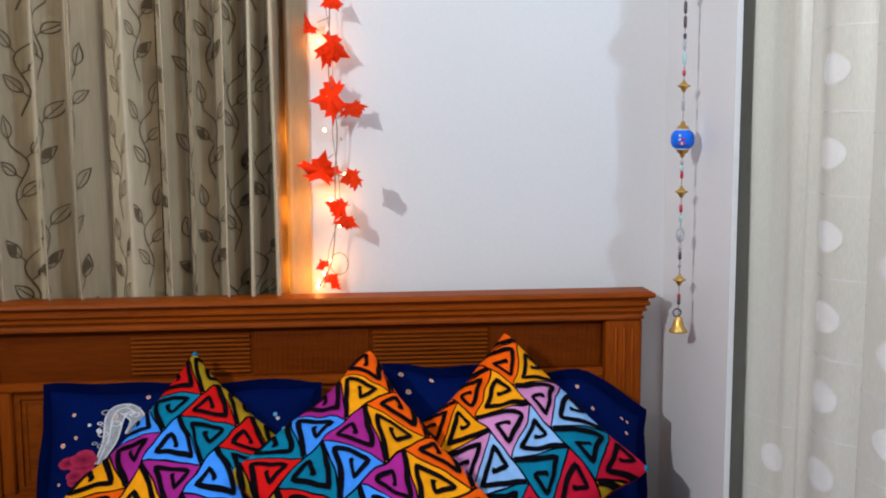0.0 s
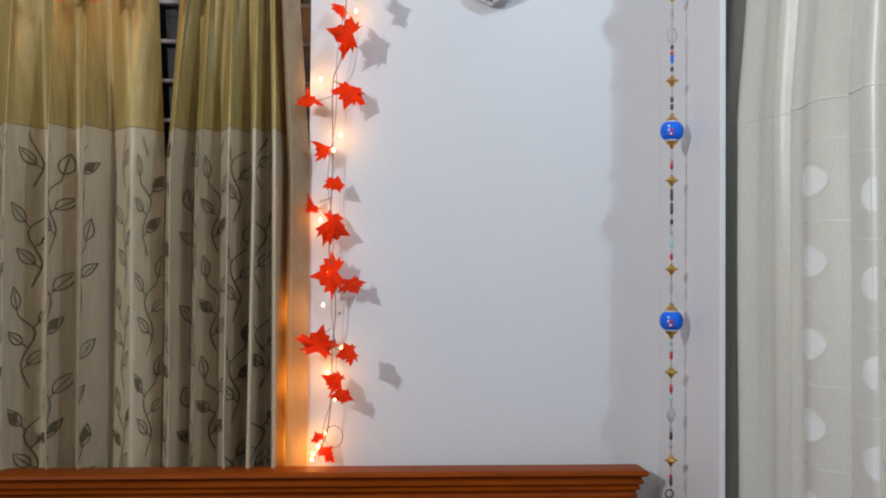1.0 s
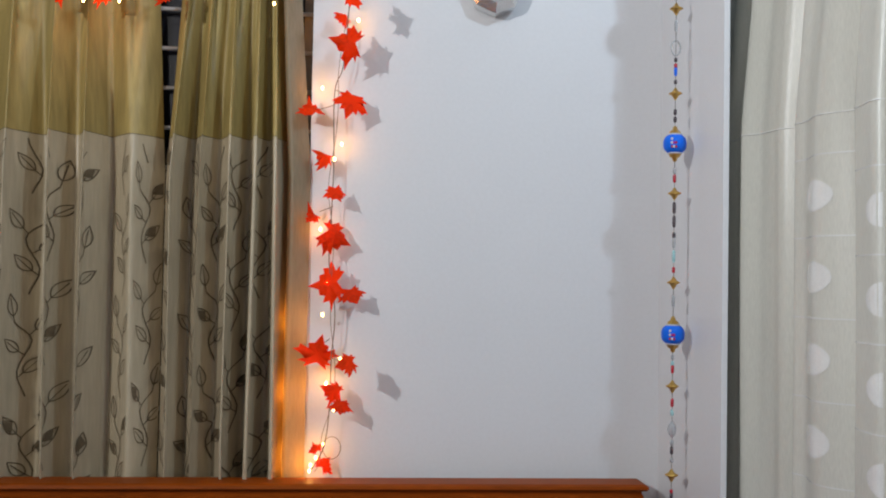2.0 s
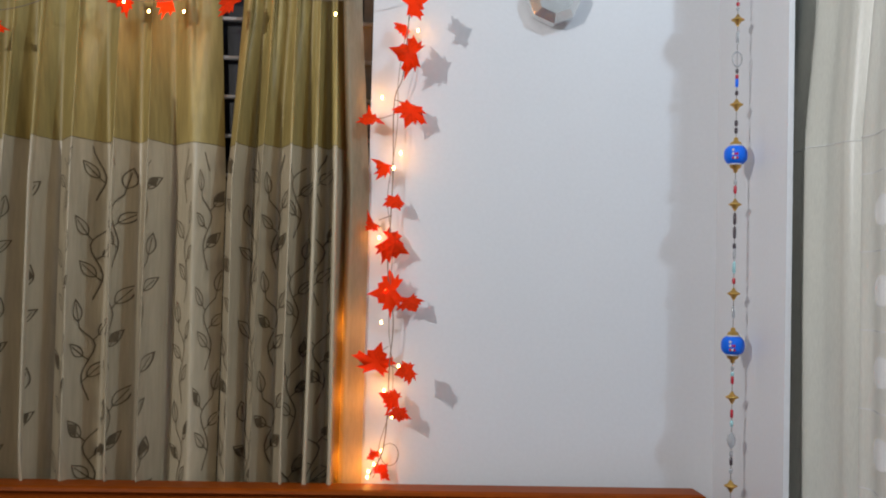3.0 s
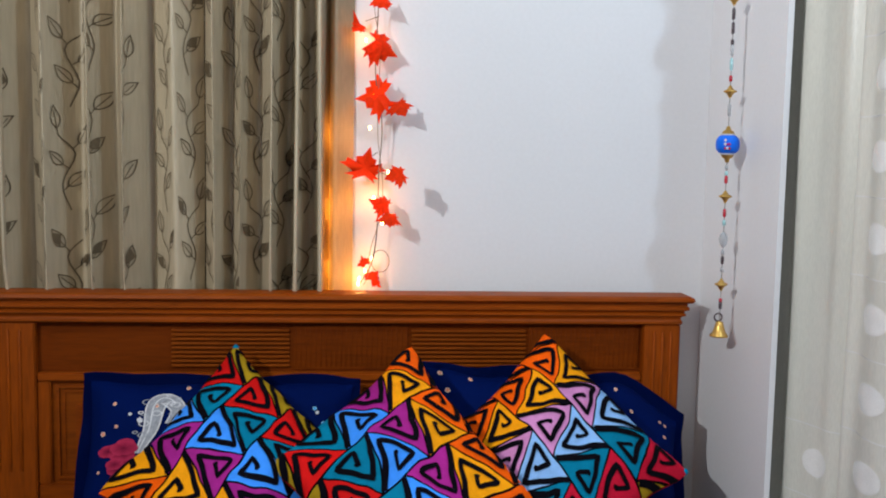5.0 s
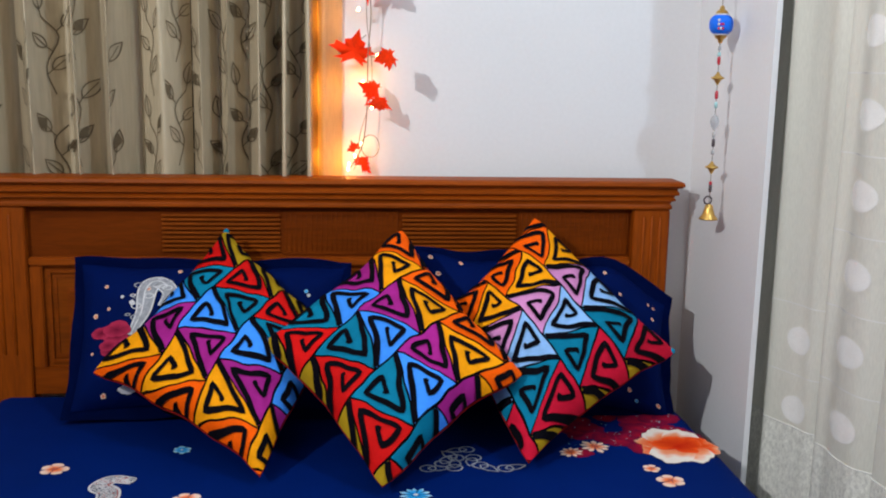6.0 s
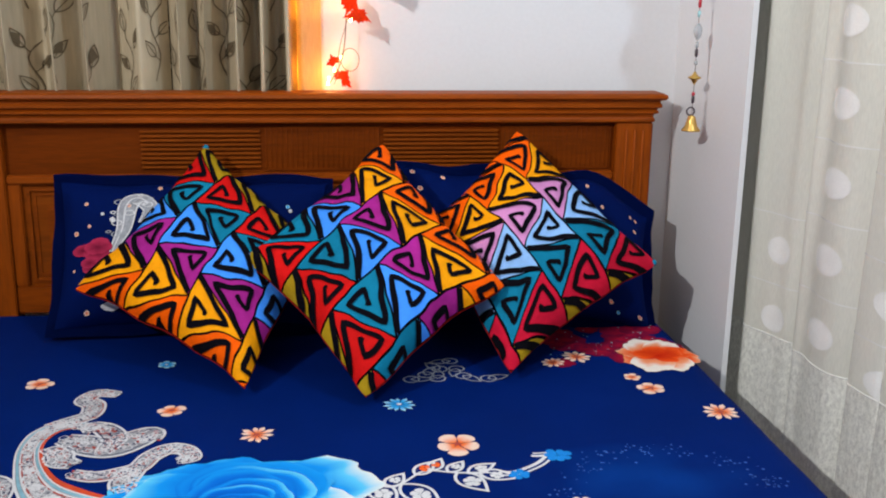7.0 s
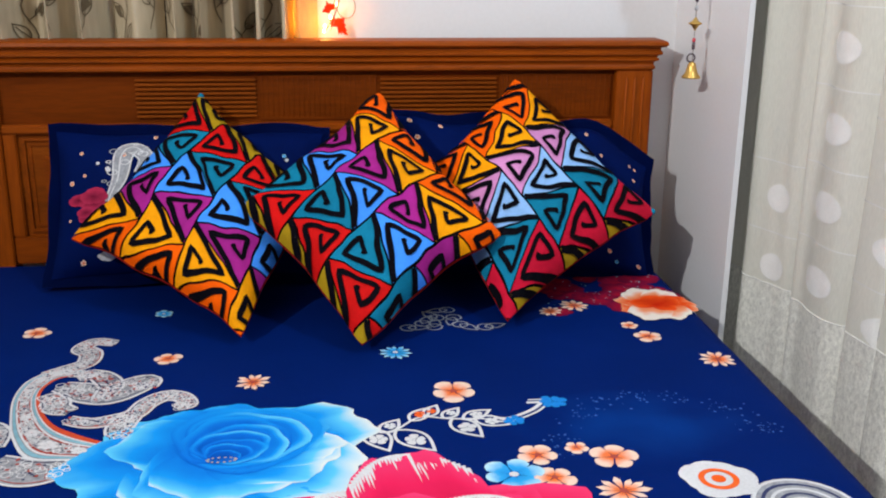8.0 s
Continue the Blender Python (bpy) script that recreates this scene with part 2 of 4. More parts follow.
def petals(centre, r, count, turn, width=0.9, point=0.0, inner=0.12, seed=0):
    """Fans of petal outlines round a centre with fades 0 at the heart and 1 at the tip."""
    rnd = random.Random(seed)
    polys, fades = [], []
    for k in range(count):
        a = turn + math.tau * k / count + rnd.uniform(-0.08, 0.08)
        rr = r * rnd.uniform(0.88, 1.08)
        half = math.pi / count * width
        d, s = Vector((math.cos(a), math.sin(a))), Vector((-math.sin(a), math.cos(a)))
        prof = [(0.0, 0.0), (0.14, 0.16), (0.45, 0.75), (0.75, 1.0), (0.93, 0.7 - 0.5 * point), (1.0, 0.28 * (1 - point))]
        side = math.sin(half) * rr * 0.82
        lft = [centre + d * rr * t + s * side * w for t, w in prof]
        rgt = [centre + d * rr * t - s * side * w for t, w in prof]
        for i in range(len(prof) - 1):
            polys.append([lft[i], lft[i + 1], rgt[i + 1], rgt[i]])
            f0, f1 = prof[i][0], prof[i + 1][0]
            fades.append([f0, f1, f1, f0])
    return polys, fades


def disc(centre, r, n=14, f=0.0, squash=1.0):
    return [[centre + Vector((math.cos(math.tau * i / n) * r, math.sin(math.tau * i / n) * r * squash)) for i in range(n)]], [[f] * n]


def ring(centre, r, w, n=28):
    return stroke_quads([centre + Vector((math.cos(math.tau * i / n), math.sin(math.tau * i / n))) * r for i in range(n)], w, True)


# ---------------------------------------------------------------- the room
def wall(name, bm, label, paint="wall"):
    ob = part(name, bm, paint, None, label, smooth=False)
    return tagged(ob, "", "wall", "", "structure")


WIN = (-1.75, 0.003, 0.95, 2.62)      # window opening in the back wall: x0, x1, z0, z1
TOP = 3.7
bm = bmesh.new()
box(bm, -2.1, WIN[0], 0, 0.18, 0, TOP), box(bm, WIN[1], 1.9, 0, 0.18, 0, TOP)
box(bm, WIN[0], WIN[1], 0, 0.18, 0, WIN[2]), box(bm, WIN[0], WIN[1], 0, 0.18, WIN[3], TOP)
wall("wall_north", bm, "smooth white painted wall behind the bed")
bm = bmesh.new()
box(bm, 1.0, 1.014, -0.495, 0, 0, TOP), box(bm, 1.25, 1.40, -1.10, 0, 0, TOP), box(bm, 1.40, 1.75, -1.10, -0.95, 0, TOP), box(bm, 1.75, 1.90, -4.1, -0.95, 0, TOP)
wall("wall_east", bm, "white painted side wall with a short fin before a curtained recess")
# unseen walls and floor close the room; their dark colour deepens the shade
wall("wall_west", boxed(-2.25, -2.1, -4.1, 0.18, 0, TOP), "plain wall out of view, darkened to cut bounce light", "far_wall")
wall("wall_south", boxed(-2.1, 1.9, -4.25, -4.1, 0, TOP), "plain wall out of view, darkened to cut bounce light", "far_wall")
tagged(part("floor", boxed(-2.25, 1.9, -4.25, 0.18, -0.1, 0), "floor", None, "plain tiled floor out of view, darkened to cut bounce light", False), "", "floor", "", "structure")
tagged(part("ceiling", boxed(-2.25, 1.9, -4.25, 0.18, TOP, TOP + 0.1), "ceiling", None, "plain white painted ceiling", False), "", "ceiling", "", "structure")

# window with frame, panes and grill, dark night outside
window = tagged(thing("window_1", "dark night window with painted frame and horizontal grill bars", "window"), "", "", "", "structure")
bm = bmesh.new()
for x0, x1, z0, z1 in ((WIN[0], WIN[1], WIN[2], WIN[2] + 0.05), (WIN[0], WIN[1], WIN[3] - 0.05, WIN[3]), (WIN[0], WIN[0] + 0.05, WIN[2] + 0.05, WIN[3] - 0.05),
                       (WIN[1] - 0.03, WIN[1], WIN[2] + 0.05, WIN[3] - 0.05), (-0.62, -0.56, WIN[2] + 0.05, WIN[3] - 0.05), (-1.2, -1.14, WIN[2] + 0.05, WIN[3] - 0.05)):
    box(bm, x0, x1, 0.09, 0.13, z0, z1, 0.004)
part("window_frame", bm, "frame", window, "", False)
glass = material("window_glass", (0.02, 0.022, 0.03), 0.05, vary=0.02, bump=0)
for x0, x1 in ((-1.7, -1.2), (-1.14, -0.62), (-0.56, -0.027)):
    part("pane", boxed(x0, x1, 0.105, 0.113, WIN[2] + 0.05, WIN[3] - 0.05), glass, window, "", False)
for k in range(13):
    z = WIN[2] + 0.13 + k * 0.113
    part("grill_bar", tube(bmesh.new(), [Vector((WIN[0], 0.074, z)), Vector((WIN[1], 0.074, z))], 0.006, 8), "steel", window)
tagged(part("backdrop", boxed(-2.6, 1.2, 1.2, 1.22, 0.0, 3.6), material("night_outside", (0.01, 0.01, 0.014), 0.9), None, "black night outside the window", False), "", "backdrop", "", "structure")


# ---------------------------------------------------------------- bed
bed = thing("bed", "varnished reddish-brown wooden double bed with carved headboard", "bed")
HX, HXL, HF = 0.905, 0.945, -0.12         # outer sides of the right and left posts, front of the posts
# cornice: stepped moulding with returns at both ends
profile = [(0.0, 1.141), (0.022, 1.141), (0.030, 1.137), (0.032, 1.129), (0.026, 1.1235), (0.016, 1.121), (0.016, 1.114), (0.020, 1.110), (0.020, 1.103), (0.011, 1.100),
           (0.009, 1.095), (0.013, 1.092), (0.013, 1.087), (0.004, 1.083), (0.002, 1.076), (0.006, 1.070), (0.006, 1.064), (0.0, 1.060)]
bm = bmesh.new()
rows = []
for o, z in profile:
    e = o - 0.004
    rows.append([bm.verts.new(p) for p in ((-HXL - e, -0.058, z), (-HXL - e, HF - o, z), (HX + e, HF - o, z), (HX + e, -0.058, z))])
for a, b in zip(rows, rows[1:]):
    for i in range(4):
        bm.faces.new((a[i], a[(i + 1) % 4], b[(i + 1) % 4], b[i]))
bm.faces.new(rows[0]), bm.faces.new(rows[-1])
part("cornice", bm, "wood", bed, "stepped moulded cornice", False)
for s in (-1, 1):
    bm = bmesh.new()
    x0, x1 = sorted((HX if s > 0 else -HXL, 0.803 if s > 0 else -0.812))
    box(bm, x0, x1, HF, -0.058, 0.0, 1.060, 0.003)
    post = part("post", bm, "wood_v", bed, "", False)
    for k in range(3):                    # flutes stand as fine beads on the post
        x = 0.832 + 0.023 * k if s > 0 else -0.850 - 0.029 * k
        part("bead_moulding", lathe(bmesh.new(), [(0.001, 0.66), (0.0045, 0.668), (0.0045, 1.035), (0.001, 1.043)], (x, HF - 0.001, 0), 10), "wood_v", post)
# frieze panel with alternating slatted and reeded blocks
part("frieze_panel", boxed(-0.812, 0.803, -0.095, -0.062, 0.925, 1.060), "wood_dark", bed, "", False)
edges = [-0.79, -0.472, -0.154, 0.164, 0.484, 0.795]
for k in (1, 3):
    for j in range(9):
        z = 0.943 + j * 0.0118
        bm = bmesh.new()
        box(bm, edges[k] + 0.004, edges[k + 1] - 0.004, -0.105, -0.094, z - 0.0034, z + 0.0034, 0.002)
        part("slat", bm, "wood_mid", bed, "", False)
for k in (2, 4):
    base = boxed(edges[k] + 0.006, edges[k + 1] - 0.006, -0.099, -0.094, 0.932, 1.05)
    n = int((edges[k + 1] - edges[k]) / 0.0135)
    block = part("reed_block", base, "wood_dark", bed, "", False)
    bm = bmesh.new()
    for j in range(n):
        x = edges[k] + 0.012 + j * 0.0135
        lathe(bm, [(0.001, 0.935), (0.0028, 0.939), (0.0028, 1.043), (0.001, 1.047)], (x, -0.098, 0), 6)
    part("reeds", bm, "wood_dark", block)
part("middle_rail", boxed(-0.812, 0.803, -0.112, -0.062, 0.902, 0.925, bevel=0.004), "wood", bed, "", False)
part("lower_rail", boxed(-0.812, 0.803, -0.110, -0.062, 0.55, 0.625, bevel=0.004), "wood", bed, "", False)
for x0, x1 in ((-0.812, -0.778), (-0.415, -0.385), (-0.015, 0.015), (0.385, 0.415), (0.778, 0.803)):
    part("stile", boxed(x0, x1, -0.108, -0.062, 0.625, 0.902, bevel=0.003), "wood_v", bed, "", False)
for x0, x1 in ((-0.778, -0.415), (-0.385, -0.015), (0.015, 0.385), (0.415, 0.778)):
    part("panel_frame", boxed(x0, x1, -0.094, -0.062, 0.625, 0.902), "wood_mid", bed, "", False)
    for j, (m, f) in enumerate(((0.012, -0.101), (0.026, -0.097))):
        bm = bmesh.new()
        for a in ((x0 + m, x1 - m, 0.902 - m - 0.008, 0.902 - m), (x0 + m, x1 - m, 0.625 + m, 0.625 + m + 0.008), (x0 + m, x0 + m + 0.008, 0.625 + m + 0.008, 0.902 - m - 0.008), (x1 - m - 0.008, x1 - m, 0.625 + m + 0.008, 0.902 - m - 0.008)):
            box(bm, a[0], a[1], f, -0.088, a[2], a[3])
        part("panel_moulding", bm, "wood", bed, "", False)
    part("raised_panel", boxed(x0 + 0.06, x1 - 0.06, -0.102, -0.085, 0.69, 0.84, bevel=0.006), "wood", bed, "", False)
for s in (-1, 1):
    part("side_rail", boxed(*sorted((s * 0.865, s * 0.895)), -2.12, HF, 0.20, 0.38, bevel=0.004), "wood", bed, "", False)
    part("leg", boxed(*sorted((s * 0.80, s * 0.895)), -2.2, -2.12, 0.0, 0.42, bevel=0.004), "wood_v", bed, "", False)
part("foot_rail", boxed(-0.80, 0.80, -2.18, -2.13, 0.20, 0.42, bevel=0.004), "wood", bed, "", False)
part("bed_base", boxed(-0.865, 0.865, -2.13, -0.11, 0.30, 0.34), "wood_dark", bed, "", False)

mattress = tagged(part("mattress", boxed(-0.875, 0.88, -2.11, -0.125, 0.34, 0.535, bevel=0.03), material("mattress_ticking", (0.6, 0.6, 0.6), 0.8), None, "thick mattress under the navy sheet", True), "", "mattress")

SX, SY0, SY1 = 0.913, -2.13, -0.122


def sheet_z(x, y):
    dip = 0.0035 * noise.noise((x * 5, y * 5, 0.3)) + 0.0012 * noise.noise((x * 17, y * 14, 2.3))
    return 0.5475 + dip


def sheet_point(u, v):
    """u across the bed with skirts hanging down both sides, v from the headboard to the foot."""
    y = SY1 + (SY0 - SY1) * v
    arc = (u * 2 - 1) * (SX + 0.24)
    side = 1 if arc > 0 else -1
    a = abs(arc)
    r = 0.045
    flat = SX - r
    if a <= flat:
        x, z = arc, sheet_z(arc, y)
    elif a <= flat + r * math.pi / 2:
        t = (a - flat) / r
        x, z = side * (flat + r * math.sin(t)), sheet_z(arc, y) - r * (1 - math.cos(t))
    else:
        d = a - flat - r * math.pi / 2
        x, z = side * (SX + 0.004 * math.sin(y * 26) * min(1, d * 8)), sheet_z(arc, y) - r - d
    return Vector((x, y, z))


sheet = tagged(part("bed_sheet", grid(bmesh.new(), sheet_point, 90, 90), "navy", None, "navy blue bed sheet printed with large flowers and paisley"), "", "bed sheet")


def on_sheet(lift):
    return lambda p: Vector((p.x, p.y, sheet_z(p.x, p.y) + lift))


def sheet_print(name, polys, fades, mat, lift=0.0012):
    return part(name, lay(bmesh.new(), polys, on_sheet(lift), fades), mat, sheet)


V2 = lambda x, y: Vector((x, y))
random.seed(4)
small = [(-0.622, -0.619, 0.032, 5, "peach"), (-0.312, -0.785, 0.030, 5, "peach"), (-0.128, -0.916, 0.036, 10, "peach"), (0.263, -0.995, 0.046, 5, "peach"),
         (0.731, -0.747, 0.034, 5, "peach"), (0.708, -0.679, 0.020, 5, "peach"), (0.835, -0.892, 0.040, 10, "peach"), (0.378, -1.255, 0.038, 5, "peach"),
         (0.450, -1.236, 0.022, 5, "peach"), (0.507, -1.275, 0.042, 5, "peach"), (0.391, -1.332, 0.036, 5, "peach"), (0.493, -1.382, 0.045, 11, "peach"),
         (0.163, -0.790, 0.036, 11, "sky"), (-0.362, -0.522, 0.022, 6, "sky"), (0.326, -1.317, 0.052, 6, "sky"), (0.610, -0.545, 0.04, 9, "peach"), (0.545, -0.575, 0.03, 9, "peach"),
         (-0.70, -1.15, 0.03, 5, "peach"), (0.80, -1.62, 0.045, 9, "peach"), (-0.60, -1.6, 0.04, 5, "peach"), (0.60, -1.75, 0.05, 5, "sky")]
for k, (x, y, r, n, ink) in enumerate(small):
    sharp = 0.9 if n > 8 else 0.15
    polys, fades = petals(V2(x, y), r, n, random.uniform(0, 6), 0.66 if n > 8 else 0.88, sharp, seed=k)
    fl = sheet_print("printed_flower", polys, fades, ink, 0.0010)
    part("printed_heart", lay(bmesh.new(), *[disc(V2(x, y), r * 0.16, 10)][0:1][0][:1], on_sheet(0.0017)), "red_print" if ink == "peach" else "white", fl)


def bloom_petal(top, name, base, turn, length, width, fade0, fade1, ink, lift, seed, bend=0.0):
    """A broad ruffled petal from its base outwards; the ink runs from fade0 at the base to fade1 at the lip."""
    rnd = random.Random(seed)
    a = radians(turn)
    d, s = V2(math.cos(a), math.sin(a)), V2(-math.sin(a), math.cos(a))
    n, m, ph = 14, 6, rnd.uniform(0, 6)

    def at(i, j):
        t, r = i / n * 2 - 1, j / m
        lip = 1 - 0.30 * abs(t) ** 2.2 + 0.045 * math.sin(5.5 * t + ph) + 0.02 * math.sin(13 * t + 2 * ph)
        side = width * t * (0.25 + 0.75 * math.sin(math.pi * min(0.62, 0.15 + 0.5 * r)) ** 0.9)
        return base + d * length * r * lip + s * (side + bend * length * r * r)

    def ink_at(i, j):
        r = j / m
        patch = 0.20 * noise.noise((i * 0.32 + seed, r * 2.0, seed * 1.7))
        return max(0.0, min(1.0, fade0 + (fade1 - fade0) * r ** 2.4 + patch * r))
    polys, fades = [], []
    for i in range(n):
        for j in range(m):
            polys.append([at(i, j), at(i + 1, j), at(i + 1, j + 1), at(i, j + 1)])
            fades.append([ink_at(i, j), ink_at(i + 1, j), ink_at(i + 1, j + 1), ink_at(i, j + 1)])
    ob = sheet_print(name, polys, fades, ink, lift)
    if top is not None:
        ob.parent = top
    return ob


def cup(top, centre, rx, ry, phase, dark, pale, lift, seed):
    """A cupped inner petal: a dark well inside a lip that pales on one side."""
    n, rings = 32, (0.0, 0.45, 0.78, 0.92, 1.0)

    def at(k, r):
        a = math.tau * k / n
        w = 1 + 0.06 * math.sin(3 * a + seed) + 0.03 * math.sin(7 * a + 2 * seed)
        return centre + V2(math.cos(a) * rx * r * w, math.sin(a) * ry * r * w)

    def ink_at(k, j):
        side = 0.5 + 0.5 * math.cos(math.tau * k / n - phase)
        return (dark, dark + 0.05, dark + 0.18 * side, dark + (pale - dark) * (0.35 + 0.5 * side), dark + (pale - dark) * side)[j]
    polys, fades = [], []
    for k in range(n):
        for j in range(len(rings) - 1):
            q = [at(k, rings[j]), at(k, rings[j + 1]), at(k + 1, rings[j + 1]), at(k + 1, rings[j])]
            f = [ink_at(k, j), ink_at(k, j + 1), ink_at(k + 1, j + 1), ink_at(k + 1, j)]
            polys.append(q[:3] if j == 0 else q)
            fades.append(f[:3] if j == 0 else f)
    ob = sheet_print("printed_petal", polys, fades, "rose", lift)
    ob.parent = top


# blue rose: wide pale-lipped outer petals round a swirling cup
C = V2(-0.145, -1.19)
rose = None
for k, (turn, length, width, f0, f1, bend) in enumerate(((96, 0.175, 0.12, 0.15, 0.62, 0.1), (58, 0.185, 0.11, 0.2, 0.78, -0.2), (136, 0.205, 0.11, 0.2, 0.72, 0.2), (170, 0.23, 0.10, 0.25, 0.8, 0.0), (12, 0.255, 0.115, 0.3, 1.0, 0.1),
                                                        (205, 0.28, 0.12, 0.25, 0.78, -0.1), (250, 0.26, 0.14, 0.3, 0.9, 0.1), (300, 0.26, 0.15, 0.3, 0.95, 0.0), (338, 0.25, 0.11, 0.3, 1.05, -0.1),
                                                        (188, 0.20, 0.085, 0.3, 0.85, -0.2), (222, 0.19, 0.10, 0.3, 0.78, 0.2), (268, 0.17, 0.12, 0.35, 0.95, 0.0), (318, 0.18, 0.10, 0.3, 0.98, 0.2), (350, 0.19, 0.07, 0.3, 1.05, 0.1), (32, 0.17, 0.08, 0.2, 0.7, -0.1))):
    ob = bloom_petal(rose, "printed_rose" if rose is None else "printed_petal", C, turn, length, width, f0, f1, "rose", 0.0010 + 0.00022 * k, 30 + k, bend)
    rose = rose or ob
for k, (x, y, rx, ry, phase, dark, pale) in enumerate(((-0.122, -1.152, 0.128, 0.122, 1.0, 0.30, 0.62), (-0.126, -1.160, 0.112, 0.104, 0.4, 0.22, 0.86), (-0.138, -1.165, 0.096, 0.088, 1.9, 0.16, 0.58), (-0.128, -1.182, 0.084, 0.074, 0.1, 0.24, 0.84),
                                                        (-0.142, -1.190, 0.068, 0.058, 1.4, 0.12, 0.80), (-0.138, -1.206, 0.055, 0.044, 5.6, 0.2, 0.72), (-0.148, -1.214, 0.042, 0.032, 1.6, 0.08, 0.66), (-0.152, -1.224, 0.028, 0.019, 0.6, 0.05, 0.5))):
    cup(rose, V2(x, y), rx, ry, phase, dark, pale, 0.0046 + 0.0003 * k, k * 1.3)
polys = []
for k in range(14):
    a = math.tau * k / 14
    polys += disc(V2(-0.155 + 0.024 * math.cos(a), -1.238 + 0.008 * math.sin(a)), 0.0028, 6)[0]
part("printed_stamen", lay(bmesh.new(), polys, on_sheet(0.0074)), "silver_print", rose)

# pink peony with brushed white lips
P = V2(0.20, -1.58)
peony = None
for k, (turn, length, width, brushed) in enumerate(((140, 0.30, 0.12, 1), (165, 0.34, 0.14, 0), (35, 0.30, 0.13, 0), (62, 0.245, 0.12, 0), (5, 0.33, 0.14, 1), (200, 0.33, 0.15, 1), (240, 0.30, 0.15, 0), (280, 0.32, 0.16, 1), (325, 0.32, 0.15, 0),
                                                     (100, 0.345, 0.115, 1), (120, 0.22, 0.1, 0), (60, 0.21, 0.1, 1), (20, 0.2, 0.1, 0), (330, 0.2, 0.1, 1), (270, 0.2, 0.11, 0), (200, 0.2, 0.11, 1), (160, 0.19, 0.09, 0))):
    ob = bloom_petal(peony, "printed_peony" if peony is None else "printed_petal", P, turn, length, width, 0.1, 0.85, "peony", 0.0052 + 0.00022 * k, 60 + k)
    peony = peony or ob
    if brushed:
        rnd = random.Random(k)
        d, sd = V2(math.cos(radians(turn)), math.sin(radians(turn))), V2(-math.sin(radians(turn)), math.cos(radians(turn)))
        polys = []
        for j in range(34):
            t = -0.86 + 1.72 * j / 33
            rim = P + d * length * (0.985 - 0.30 * abs(t) ** 2.2) + sd * width * t
            deep = length * rnd.uniform(0.08, 0.30) * (0.75 + 0.45 * math.sin(t * 7 + k))
            w = width * 0.034
            polys.append([rim + sd * w, rim - sd * w, rim - d * deep * 0.6 - sd * w * 0.5, rim - d * deep, rim - d * deep * 0.6 + sd * w * 0.5])
        part("printed_brushwork", lay(bmesh.new(), polys, on_sheet(0.0053 + 0.00022 * k)), "white", ob if ob is peony else peony)

# flame-coloured bloom near the pillow and the dark red blooms round it
flame = None
for k, (turn, length, width, f0, f1) in enumerate(((205, 0.105, 0.042, 0.1, 0.5), (160, 0.10, 0.04, 0.2, 0.6), (110, 0.11, 0.05, 0.3, 1.0), (65, 0.10, 0.045, 0.4, 1.0), (330, 0.10, 0.045, 0.1, 0.6), (10, 0.085, 0.04, 0.1, 0.5),
                                                    (285, 0.11, 0.05, 0.3, 0.9), (240, 0.12, 0.052, 0.45, 1.05), (180, 0.07, 0.03, 0.1, 0.45), (300, 0.06, 0.03, 0.05, 0.4), (20, 0.06, 0.035, 0.05, 0.4), (90, 0.055, 0.03, 0.1, 0.5))):
    ob = bloom_petal(flame, "printed_flame_flower" if flame is None else "printed_petal", V2(0.815, -0.545), turn, length, width, f0, f1, "flame", 0.0016 + 0.00016 * k, 90 + k)
    flame = flame or ob
rnd = random.Random(3)
for k in range(34):
    c = V2(rnd.uniform(0.55, 0.86), rnd.uniform(-0.50, -0.30) - 0.1 * rnd.random())
    p, f = petals(c, rnd.uniform(0.02, 0.06), 7, rnd.uniform(0, 6), 1.1, 0.2, seed=k)
    sheet_print("printed_crimson_bloom", p, f, "crimson", 0.0006 + 0.00002 * k)
polys = []
for k in range(60):
    polys += disc(V2(rnd.uniform(0.55, 0.88), rnd.uniform(-0.56, -0.30)), rnd.uniform(0.001, 0.0032), 5)[0]
tagged(sheet_print("printed_stipple", polys, None, "teal_print", 0.0015), "", "", "", "stuff")
# soft blue mist in the open ground
polys, fades = [], []
for i in range(26):
    for j in range(16):
        q, f = [], []
        for a, b in ((i, j), (i + 1, j), (i + 1, j + 1), (i, j + 1)):
            u, v = a / 13 - 1, b / 8 - 1
            q.append(V2(0.575 + 0.27 * u, -1.16 + 0.17 * v))
            f.append(max(0.0, 1 - (u * u + v * v) ** 0.5) ** 0.8 * 0.62 * (0.75 + 0.7 * noise.noise((u * 2.4, v * 2.0, 5.0))))
        if max(f) > 0.05:
            polys.append(q), fades.append(f)
sheet_print("printed_mist", polys, fades, "mist", 0.0005)
# white rosette and ringed medallion
rosette = sheet_print("printed_rosette", *petals(V2(0.657, -1.364), 0.062, 8, 0.2, 1.5, 0.0, seed=1), "white", 0.001)
part("printed_ring", lay(bmesh.new(), ring(V2(0.657, -1.364), 0.028, 0.010), on_sheet(0.0016)), "peach", rosette)
part("printed_ring", lay(bmesh.new(), disc(V2(0.657, -1.364), 0.012)[0], on_sheet(0.0016)), "peach", rosette)
medal = sheet_print("printed_medallion", disc(V2(0.765, -1.455), 0.085, 28)[0], None, "silver_print", 0.0008)
for j, rr in enumerate((0.080, 0.066, 0.052, 0.038, 0.024)):
    part("printed_ring", lay(bmesh.new(), ring(V2(0.765, -1.455), rr, 0.006), on_sheet(0.0014)), ("white", "navy_print")[j % 2], medal)
